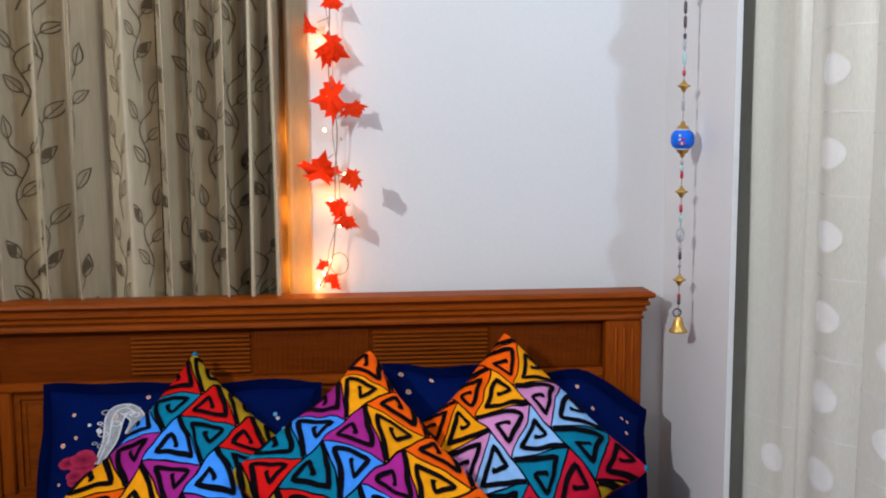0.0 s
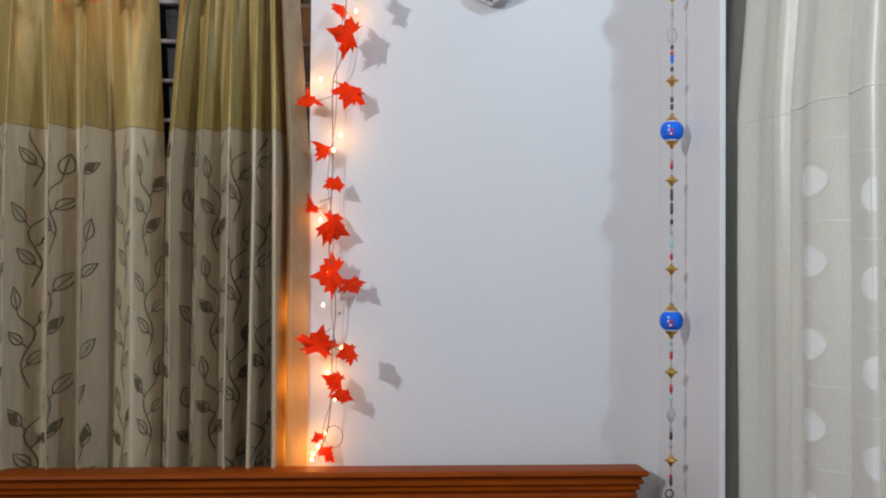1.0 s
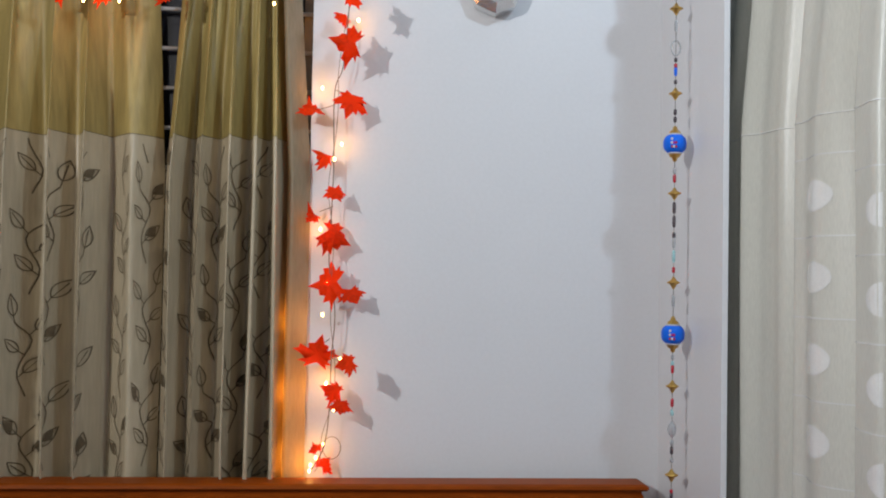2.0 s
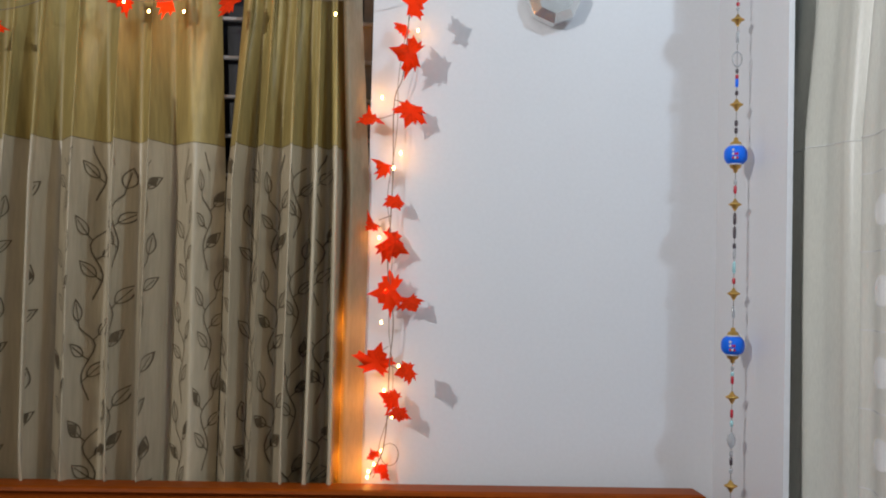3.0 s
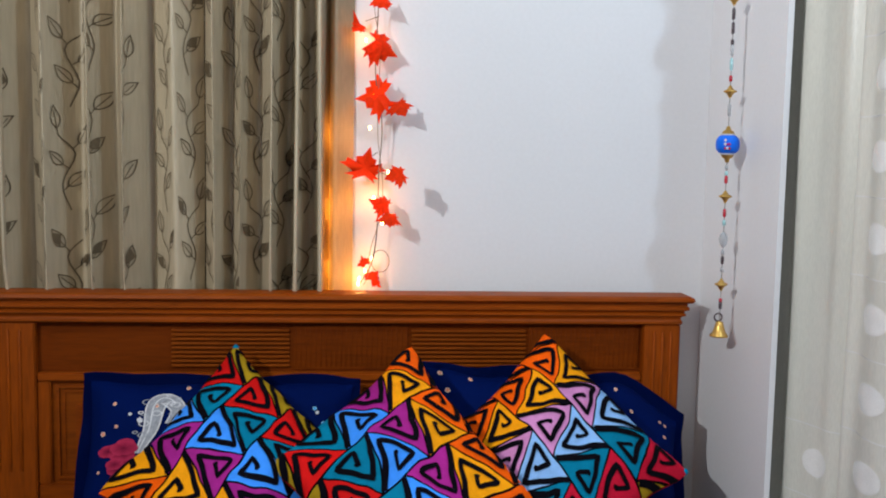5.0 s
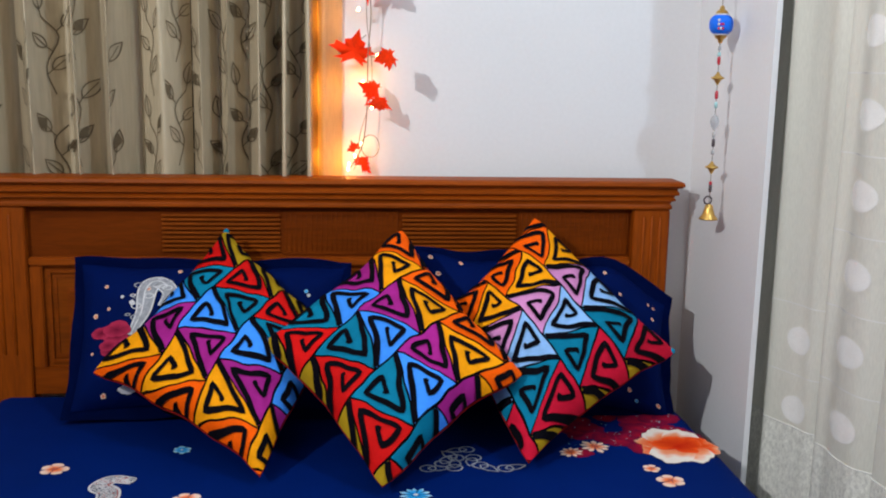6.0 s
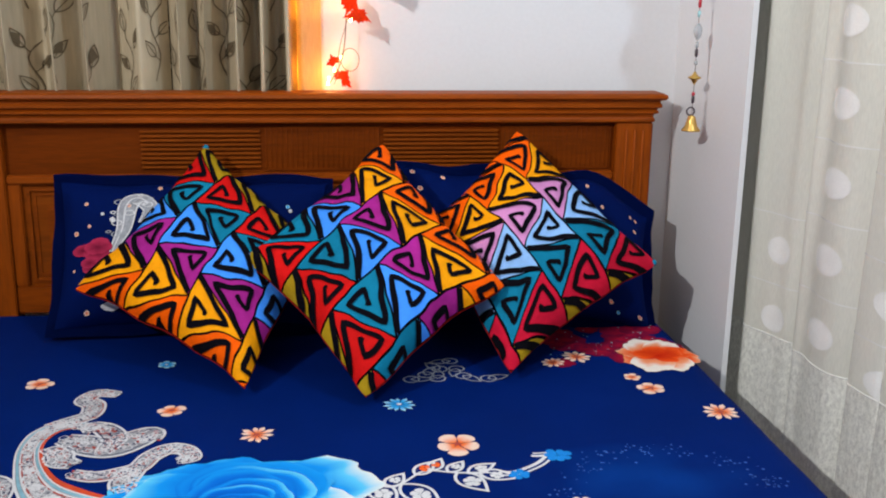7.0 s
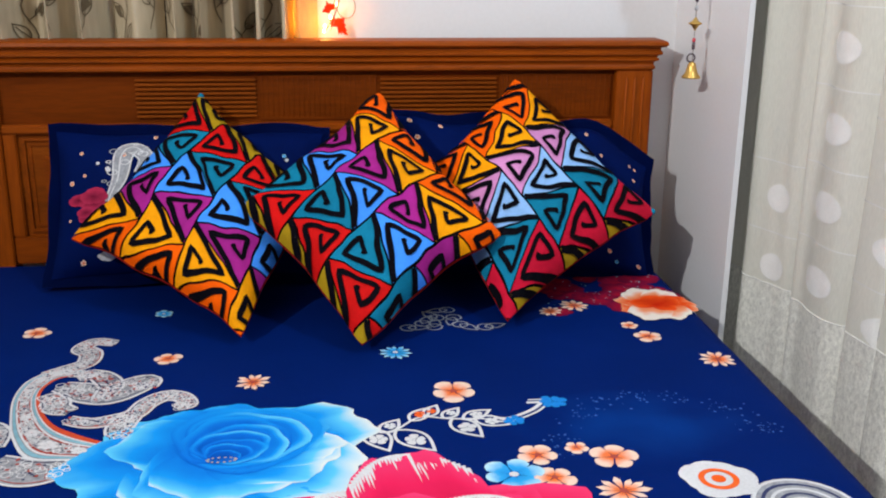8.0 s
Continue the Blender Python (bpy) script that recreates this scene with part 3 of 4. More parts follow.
# specks of printed dust
rnd = random.Random(9)
polys = []
for k in range(150):
    a, rr = rnd.uniform(0.1, 3.3), 0.19 + rnd.gauss(0, 0.018)
    polys += disc(V2(0.62 + rr * math.cos(a), -1.24 + rr * math.sin(a)) , rnd.uniform(0.0008, 0.0035), 5)[0]
tagged(sheet_print("printed_stipple", polys, None, "dust", 0.0009), "", "", "", "stuff")


def paisley(points, width, seed, taper=0.30, red=False):
    """A scrolled drop: pale ground with a white rim, an inner line and lace-like curls."""
    path = [V2(p.x, p.y) for p in spline([(*p, 0) for p in points], 8)]
    swell = lambda t: width * (taper + (1 - taper) * math.sin(math.pi * (0.12 + 0.8 * t)))
    top = sheet_print("printed_paisley", stroke_quads(path, swell), None, "silver_print", 0.0010)

    def side(off, w, ink, lift):
        line = []
        for i, p in enumerate(path):
            d = (path[min(i + 1, len(path) - 1)] - path[max(i - 1, 0)]).normalized()
            line.append(p + V2(-d.y, d.x) * off * swell(i / len(path)))
        part("printed_stripe", lay(bmesh.new(), stroke_quads(line, w), on_sheet(lift)), ink, top)
    side(0.5, 0.0050, "white", 0.0016), side(-0.5, 0.0050, "white", 0.0016)
    side(0.40, 0.0022, "navy_print", 0.0017), side(-0.40, 0.0022, "red_print" if red else "navy_print", 0.0017)
    lace(top, path, swell, seed)
    return top


def lace(top, path, swell, seed, low=-0.33, high=0.33, count=4):
    """Small rings, drops and dots scattered along a band."""
    rnd = random.Random(seed)
    rings, drops, dots = [], [], []
    for i in range(1, len(path) - 1):
        d = (path[i + 1] - path[i - 1]).normalized()
        w = swell(i / len(path))
        for k in range(count):
            c = path[i] + V2(-d.y, d.x) * w * rnd.uniform(low, high) + d * rnd.uniform(-0.008, 0.008)
            kind = rnd.random()
            if kind < 0.45:
                rings += ring(c, rnd.uniform(0.005, 0.010), 0.0018, 9)
            elif kind < 0.72:
                drops += [leaf_outline(c, rnd.uniform(0, 6.3), rnd.uniform(0.008, 0.014), 0.003, 4)]
            else:
                dots += disc(c, rnd.uniform(0.0012, 0.003), 6)[0]
    tagged(part("printed_lace", lay(bmesh.new(), rings, on_sheet(0.0021)), "white", top), "", "", "", "stuff")
    tagged(part("printed_filigree", lay(bmesh.new(), drops, on_sheet(0.0019)), "red_print", top), "", "", "", "stuff")
    tagged(part("printed_stipple", lay(bmesh.new(), dots, on_sheet(0.0023)), "navy_print", top), "", "", "", "stuff")


def great_paisley(outer, inner):
    """A broad curling horn between two edges, striped white, teal and red along its rims."""
    a = [V2(p.x, p.y) for p in spline([(*p, 0) for p in outer], 9)]
    b = [V2(p.x, p.y) for p in spline([(*p, 0) for p in inner], 9)]
    n = min(len(a), len(b))

    def band(f0, f1):
        return [[a[i].lerp(b[i], f0), a[i + 1].lerp(b[i + 1], f0), a[i + 1].lerp(b[i + 1], f1), a[i].lerp(b[i], f1)] for i in range(n - 1)]
    top = sheet_print("printed_great_paisley", band(0.0, 1.0), None, "silver_print", 0.0010)
    for f0, f1, ink in ((0.0, 0.07, "white"), (0.09, 0.18, "teal_print"), (0.20, 0.25, "white"), (0.25, 0.30, "red_print"), (0.64, 0.68, "red_print"), (0.68, 0.73, "white"), (0.75, 0.82, "teal_print"), (0.83, 0.87, "white"), (0.87, 1.0, "orange_print")):
        part("printed_stripe", lay(bmesh.new(), band(f0, f1), on_sheet(0.0016)), ink, top)
    mid = [a[i].lerp(b[i], 0.47) for i in range(n)]
    wide = lambda t: (a[min(n - 1, int(t * n))] - b[min(n - 1, int(t * n))]).length
    lace(top, mid, wide, 7, -0.14, 0.14, 4)
    polys = []
    for i in range(3, n - 14, 7):
        polys += petals(mid[i], wide(i / n) * 0.17, 6, i, 0.9, seed=i)[0]
    part("printed_lace_flower", lay(bmesh.new(), polys, on_sheet(0.0025)), "white", top)
    return top


def leaf_outline(c, a, L, W, n=8):
    d, s = V2(math.cos(a), math.sin(a)), V2(-math.sin(a), math.cos(a))
    up = [c + d * L * (i / n) + s * W * math.sin(math.pi * (i / n) ** 0.8) for i in range(n + 1)]
    dn = [c + d * L * (i / n) - s * W * math.sin(math.pi * (i / n) ** 0.8) for i in range(n - 1, 0, -1)]
    return up + dn


great_paisley([(-0.392, -1.205), (-0.478, -1.195), (-0.528, -1.119), (-0.558, -1.028), (-0.576, -0.945), (-0.574, -0.872), (-0.542, -0.828), (-0.485, -0.825), (-0.445, -0.862)],
              [(-0.358, -1.146), (-0.425, -1.104), (-0.475, -1.062), (-0.513, -0.993), (-0.530, -0.921), (-0.515, -0.869), (-0.481, -0.857), (-0.456, -0.882), (-0.460, -0.909)])
paisley([(-0.548, -0.845), (-0.511, -0.823), (-0.475, -0.795), (-0.478, -0.742), (-0.502, -0.715), (-0.483, -0.680), (-0.438, -0.690)], 0.045, 2, 0.45, True)
paisley([(-0.500, -0.905), (-0.465, -0.925), (-0.430, -0.945), (-0.395, -0.948), (-0.362, -0.922), (-0.337, -0.901), (-0.330, -0.930)], 0.085, 3, 0.20)
paisley([(-0.462, -0.845), (-0.425, -0.872), (-0.400, -0.920), (-0.412, -0.975)], 0.05, 8, 0.35)
paisley([(-0.450, -1.052), (-0.411, -1.066), (-0.372, -1.058), (-0.335, -1.040), (-0.318, -0.998), (-0.290, -0.970), (-0.258, -0.976), (-0.241, -1.008), (-0.262, -1.020)], 0.042, 4, 0.5, True)
paisley([(-0.345, -1.13), (-0.350, -1.085), (-0.335, -1.045)], 0.05, 9, 0.5)
paisley([(-0.520, -0.965), (-0.497, -0.962), (-0.482, -1.000), (-0.452, -1.018)], 0.055, 6, 0.3)
paisley([(-0.535, -1.200), (-0.470, -1.240), (-0.405, -1.232)], 0.085, 5, 0.4, True)
paisley([(-0.600, -1.060), (-0.565, -1.090), (-0.550, -1.150)], 0.05, 10, 0.5)


sprig_path = [V2(p.x, p.y) for p in spline([(0.081, -1.128, 0), (0.129, -1.155, 0), (0.186, -1.098, 0), (0.247, -1.11, 0), (0.30, -1.115, 0), (0.349, -1.13, 0), (0.408, -1.097, 0), (0.439, -1.051, 0), (0.401, -1.045, 0)], 8)]
sprig = sheet_print("printed_sprig", stroke_quads(sprig_path, 0.005), None, "white", 0.0010)
for k, (i, a, L) in enumerate(((2, -1.2, 0.09), (6, 1.0, 0.06), (10, -0.9, 0.10), (14, 0.9, 0.06), (18, 1.1, 0.05), (24, -1.0, 0.085), (27, 0.5, 0.06), (30, -0.4, 0.07), (22, 0.9, 0.05))):
    o = leaf_outline(sprig_path[i], a, L, L * 0.27)
    lf = sheet_print("printed_leaf", stroke_quads(o, 0.006, True), None, "white", 0.0012)
    lf.parent = sprig
    part("printed_eye", lay(bmesh.new(), petals(sprig_path[i] + V2(math.cos(a), math.sin(a)) * L * 0.5, L * 0.2, 5, a, seed=k)[0], on_sheet(0.0012)), "peach" if k in (3, 4) else "white", sprig)
polys = []
for i in range(36, len(sprig_path), 1):
    d = (sprig_path[i] - sprig_path[i - 1]).normalized()
    polys += disc(sprig_path[i] + V2(-d.y, d.x) * 0.012, 0.005, 6)[0]
part("printed_comb", lay(bmesh.new(), polys, on_sheet(0.0012)), "white", sprig)
part("printed_tip", lay(bmesh.new(), petals(V2(0.447, -1.058), 0.028, 7, 0.3, seed=2)[0], on_sheet(0.0014)), "sky", sprig)
part("printed_tip", lay(bmesh.new(), petals(V2(0.360, -1.128), 0.02, 6, 0.3, seed=3)[0], on_sheet(0.0014)), "sky", sprig)
polys = []
for k, (x, y) in enumerate(((0.20, -0.655), (0.235, -0.63), (0.27, -0.60), (0.30, -0.55), (0.31, -0.60), (0.32, -0.645), (0.375, -0.665), (0.26, -0.655))):
    polys += ring(V2(x, y), 0.018, 0.004, 10) + stroke_quads(leaf_outline(V2(x, y), k * 1.1, 0.05, 0.013), 0.004, True)
sheet_print("printed_lace", polys, None, "silver_print", 0.0010)


# ---------------------------------------------------------------- pillows
def pillow(name, label, m, half_w, half_h, thick, droop, seed):
    top = thing(name, label, "pillow", "pillows against the headboard")
    top.matrix_world = m

    def surf(u, v, side):
        rim = max(0.0, 1 - abs(u) ** 2.6) * max(0.0, 1 - abs(v) ** 2.6)
        t = thick * 1.15 * rim ** 0.5
        n = noise.noise((u * 2.1 + seed, v * 2.3, side)) * 0.018 + noise.noise((u * 6 + seed, v * 5, side)) * 0.006
        x = half_w * u * (1 - 0.05 * (1 - v * v))
        y = half_h * v * (1 - 0.08 * (1 - u * u)) + 0.022 * noise.noise((u * 2.6, seed, 1.0)) * max(0, v)
        y -= droop * max(0.0, u * (1 if droop > 0 else -1) - 0.35) ** 1.5 * (0.6 + 0.4 * v) * (1 if droop > 0 else -1)
        return Vector((x, y, side * (t + n * rim) + (0.004 * side if rim == 0 else 0)))
    bm = bmesh.new()
    for side in (1, -1):
        grid(bm, lambda a, b: surf(a * 2 - 1, b * 2 - 1, side), 36, 26)
    bmesh.ops.remove_doubles(bm, verts=bm.verts, dist=0.0005)
    bmesh.ops.recalc_face_normals(bm, faces=bm.faces)
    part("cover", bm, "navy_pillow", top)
    # flange round the rim, slightly ruffled
    bm = bmesh.new()

    def flange(a, b):
        k = a * 4
        i, f = int(k) % 4, k - int(k)
        u, v = ((f * 2 - 1, -1), (1, f * 2 - 1), (1 - f * 2, 1), (-1, 1 - f * 2))[i]
        p = surf(u, v, 1)
        out = Vector((u ** 3, v ** 3, 0)).normalized()
        return p + out * b * 0.028 + Vector((0, 0, 0.011 * b * math.sin(a * 44 + seed) - 0.004)) + out * 0.005 * b * noise.noise((a * 30, seed, 0.5))
    grid(bm, flange, 96, 3, True)
    bmesh.ops.solidify(bm, geom=bm.faces[:], thickness=0.003)
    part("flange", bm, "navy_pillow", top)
    return top, surf


def on_pillow(surf, half_w, half_h, lift):
    return lambda p: surf(max(-0.98, min(0.98, p.x)), max(-0.98, min(0.98, p.y)), 1) + Vector((0, 0, lift))


def lean(place, right, up):
    """Pose whose x runs along right, y along up and z out of the front."""
    x = Vector(right).normalized()
    y = Vector(up)
    y = (y - x * y.dot(x)).normalized()
    z = x.cross(y)
    m = Matrix((x, y, z)).transposed().to_4x4()
    m.translation = place
    return m


pl, sl = pillow("pillow", "navy pillow with flange, printed with small flowers", lean((-0.325, -0.245, 0.745), (1, 0, -0.015), (0, 0.42, 0.9)), 0.335, 0.19, 0.075, -0.02, 1.0)
pr, sr = pillow("pillow", "navy pillow slumped to one corner, printed with small flowers", lean((0.535, -0.245, 0.75), (1, 0, -0.05), (0, 0.42, 0.9)), 0.335, 0.20, 0.08, 0.20, 4.0)
rnd = random.Random(6)
for ob, s, seed in ((pl, sl, 1), (pr, sr, 2)):
    for k in range(44):
        c = V2(rnd.uniform(-0.94, 0.94), rnd.uniform(-0.1, 0.93) if k % 3 else rnd.uniform(-0.9, 0.3))
        ink = rnd.choice(("peach", "peach", "white", "sky"))
        rr = rnd.uniform(0.010, 0.024)
        part("printed_flower", lay(bmesh.new(), [[V2(c.x + (p.x - c.x), c.y + (p.y - c.y) * 1.7) for p in q] for q in petals(c, rr, 5, rnd.uniform(0, 6), seed=k)[0]], on_pillow(s, 1, 1, 0.003), petals(c, rr, 5, 0, seed=k)[1]), ink, ob)
pm = lambda l: on_pillow(sl, 1, 1, l)
scroll = [V2(p.x, p.y) for p in spline([(-0.58, -0.05, 0), (-0.50, 0.28, 0), (-0.47, 0.62, 0), (-0.40, 0.72, 0), (-0.30, 0.55, 0), (-0.36, 0.35, 0)], 7)]
wide = lambda t: 0.11 * (0.4 + math.sin(math.pi * t))
ps = part("printed_paisley", lay(bmesh.new(), stroke_quads(scroll, wide), pm(0.003)), "silver_print", pl)
for off in (-0.5, 0.5, 0.12):
    line = []
    for i, p in enumerate(scroll):
        d = (scroll[min(i + 1, len(scroll) - 1)] - scroll[max(i - 1, 0)]).normalized()
        line.append(p + V2(-d.y, d.x) * off * wide(i / len(scroll)))
    part("printed_stripe", lay(bmesh.new(), stroke_quads(line, 0.012), pm(0.0038)), "white", ps)
rnd = random.Random(15)
for k in range(16):
    c = scroll[rnd.randrange(4, len(scroll) - 2)] + V2(rnd.uniform(-0.10, 0.12), rnd.uniform(-0.12, 0.16))
    part("printed_curl", lay(bmesh.new(), ring(c, rnd.uniform(0.015, 0.04), 0.010, 9), pm(0.0042)), rnd.choice(("white", "silver_print")), ps)
for k in range(11):
    c = V2(-0.72 + rnd.gauss(0, 0.06), -0.06 + rnd.gauss(0, 0.15))
    p, f = petals(c, rnd.uniform(0.05, 0.11), 6, rnd.uniform(0, 6), 1.3, 0.0, seed=k)
    part("printed_bloom", lay(bmesh.new(), p, pm(0.0026 + 0.0003 * k), f), "bloom", pl)
p, f = petals(V2(-0.58, -0.78), 0.07, 7, 0.4, 1.2, 0.0, seed=3)
part("printed_bloom", lay(bmesh.new(), p, pm(0.003), f), "white", pl)


# ---------------------------------------------------------------- cushions with embroidered spirals
BANDS = [("olive", "olive"), ("olive", "red"), ("teal", "azure"), ("purple", "yellow"), ("orange", "orange"), ("red", "orange")]
BANDS_PALE = [("olive", "olive"), ("olive", "crimson_thread"), ("teal", "pale_blue"), ("lilac", "yellow"), ("orange", "orange"), ("red", "orange")]


def cushion(label, top_c, right_c, low_c, left_c, turn, anchor, bands, seed, tuft=None):
    """A soft square cushion slung between its four corners."""
    top_c, right_c, low_c, left_c = [Vector(c) for c in (top_c, right_c, low_c, left_c)]
    middle = (top_c + right_c + low_c + left_c) / 4
    top = thing("cushion", label, "cushion", "embroidered cushions on the bed", middle)
    t4, r4, l4, w4 = top_c - middle, right_c - middle, low_c - middle, left_c - middle
    out = (r4 - w4).cross(t4 - l4).normalized()

    def surf(p, side=1):
        """p in diagonal units: |x| + |y| <= 1 is the square."""
        u, v = p.x + p.y, p.y - p.x
        uu, vv = max(-1, min(1, u)), max(-1, min(1, v))
        rim = max(0.0, 1 - uu * uu) * max(0.0, 1 - vv * vv)
        u2, v2 = u * (1 - 0.10 * (1 - vv * vv)), v * (1 - 0.10 * (1 - uu * uu))
        blunt = 1 - 0.022 * (uu * uu * vv * vv) ** 4
        a, b = (u2 * blunt + 1) / 2, (v2 * blunt + 1) / 2
        base = t4 * a * b + r4 * a * (1 - b) + w4 * (1 - a) * b + l4 * (1 - a) * (1 - b)
        base = base + (r4 - w4).normalized() * 0.012 * noise.noise((u * 2.2, v * 2.2, seed + 9)) + (t4 - l4).normalized() * 0.012 * noise.noise((u * 2.2, v * 2.2, seed + 12))
        t = 0.104 * rim ** 0.46
        w = noise.noise((u * 1.7 + seed, v * 1.7, side * 3)) * 0.018 + noise.noise((u * 5 + seed, v * 5, side * 3)) * 0.007
        w += 0.012 * math.sin(6 * u + seed) * (1 - rim) * rim
        return base + out * (side * (t + w * min(1, rim * 3)))
    bm = bmesh.new()
    for side in (1, -1):
        grid(bm, lambda a, b: surf(V2((a - b), (a + b) - 1), side), 30, 30)
    bmesh.ops.remove_doubles(bm, verts=bm.verts, dist=0.0006)
    bmesh.ops.recalc_face_normals(bm, faces=bm.faces)
    part("cover", bm, "black", top)
    rim_pts = []
    for a, b in (((0, 1), (1, 0)), ((1, 0), (0, -1)), ((0, -1), (-1, 0)), ((-1, 0), (0, 1))):
        rim_pts += [surf(V2(*a).lerp(V2(*b), i / 14)) for i in range(14)]
    part("piping", tube(bmesh.new(), rim_pts + rim_pts[:1], 0.0022, 6), "piping", top, "dark red corded edge")
    if tuft:
        part("corner_tuft", lathe(bmesh.new(), [(0.002, -0.008), (0.007, -0.004), (0.008, 0.003), (0.003, 0.009)], surf(V2(*tuft)), 10), "teal", top)

    def raised(lift):
        def mapped(p):
            e = 0.02
            n = (surf(p + V2(e, 0)) - surf(p - V2(e, 0))).cross(surf(p + V2(0, e)) - surf(p - V2(0, e))).normalized()
            return surf(p) + n * lift
        return mapped

    def trimmed(polys):
        kept = []
        for poly in polys:
            for nrm, lim in walls:
                poly = clip(poly, nrm, lim)
                if len(poly) < 3:
                    break
            if len(poly) >= 3:
                kept.append(poly)
        return kept
    # strips of paired triangles, each strip slid against the next, turned with the cushion
    turned = lambda x, y: V2(x * math.cos(radians(turn)) - y * math.sin(radians(turn)), x * math.sin(radians(turn)) + y * math.cos(radians(turn)))
    along, across, edge = turned(0.320, 0.326), turned(0.307, -0.317), turned(0.487, -0.131)
    s = 0.49
    walls = [(V2(1, 1), 0.995), (V2(1, -1), 0.995), (V2(-1, 1), 0.995), (V2(-1, -1), 0.995)]
    for i in range(-6, 7):
        for j in range(-6, 7):
            apex = V2(*anchor) + along * i + across * j
            for kind in (0, 1):
                tri = [apex - along + edge, apex, apex - along] if kind == 0 else [apex, apex - along + edge, apex + edge]
                c = (tri[0] + tri[1] + tri[2]) / 3
                if abs(c.x) + abs(c.y) > 1.6:
                    continue
                ink = bands[max(0, min(5, i + 3))][kind]
                inset = lambda q, d: c + (q - c) * (1 - d / (s * 0.2887))
                wob = lambda p: p + V2(noise.noise((p.x * 9, p.y * 9, seed)), noise.noise((p.x * 9, p.y * 9, seed + 7))) * 0.014
                # coloured fill in small facets that follow the bulge
                o1, o2, o3 = [inset(q, 0.007) for q in tri]
                m = 11
                at = lambda p, q: wob(o1 + (o2 - o1) * (p / m) + (o3 - o1) * (q / m))
                facets = []
                for p in range(m):
                    for q in range(m - p):
                        facets.append([at(p, q), at(p + 1, q), at(p, q + 1)])
                        if p + q < m - 1:
                            facets.append([at(p + 1, q), at(p + 1, q + 1), at(p, q + 1)])
                facets = trimmed(facets)
                if not facets:
                    continue
                fill = part("embroidered_triangle", lay(bmesh.new(), facets, raised(0.0038)), ink, top)
                # black spiral
                u1, u2, u3 = [inset(q, 0.061) for q in tri]
                hook = u3.lerp(u2, 0.66)
                bend = hook + (u1 - u2) * 0.40
                pts = [inset(tri[1], 0.010), u1, u3, hook, bend, bend + (u3 - u1) * 0.10]
                fine = [pts[0]]
                for q in range(1, len(pts) - 1):          # corners rounded by the needle
                    before, after = (pts[q] - pts[q - 1]).length, (pts[q + 1] - pts[q]).length
                    k_in, k_out = min(0.4, 0.025 / before), min(0.4, 0.025 / after)
                    steps = max(2, int(before / 0.035))
                    start, stop = fine[-1], pts[q].lerp(pts[q - 1], k_in)
                    fine += [start.lerp(stop, h / steps) for h in range(1, steps + 1)]
                    fine += [pts[q].lerp((pts[q].lerp(pts[q - 1], k_in) + pts[q].lerp(pts[q + 1], k_out)) / 2, 0.5), pts[q].lerp(pts[q + 1], k_out)]
                fine += [fine[-1].lerp(pts[-1], h / 3) for h in (1, 2, 3)]
                quads = trimmed(stroke_quads([wob(p) for p in fine], lambda t: 0.045 * (1.0 - 0.35 * t)))
                if quads:
                    part("stitched_spiral", lay(bmesh.new(), quads, raised(0.0066)), "black", fill)
    return top


cushion("black cushion embroidered with spirals in blue, purple, red and yellow", (0.154, -0.25, 1.022), (0.425, -0.60, 0.747), (0.097, -0.805, 0.568), (-0.190, -0.51, 0.792), 0, (0.050, 0.452), BANDS, 0.7)
cushion("black cushion embroidered with spirals in orange, yellow, purple and blue", (-0.289, -0.17, 1.010), (0.003, -0.36, 0.766), (-0.160, -0.735, 0.568), (-0.578, -0.43, 0.708), 180, (-0.23, -0.43), BANDS, 2.2, (0, 0.985))
cushion("black cushion embroidered with spirals in yellow, lilac, teal and red", (0.517, -0.19, 1.052), (0.841, -0.42, 0.738), (0.415, -0.698, 0.568), (0.24, -0.32, 0.807), 90, (-0.36, 0.10), BANDS_PALE, 4.1, (0.985, 0))


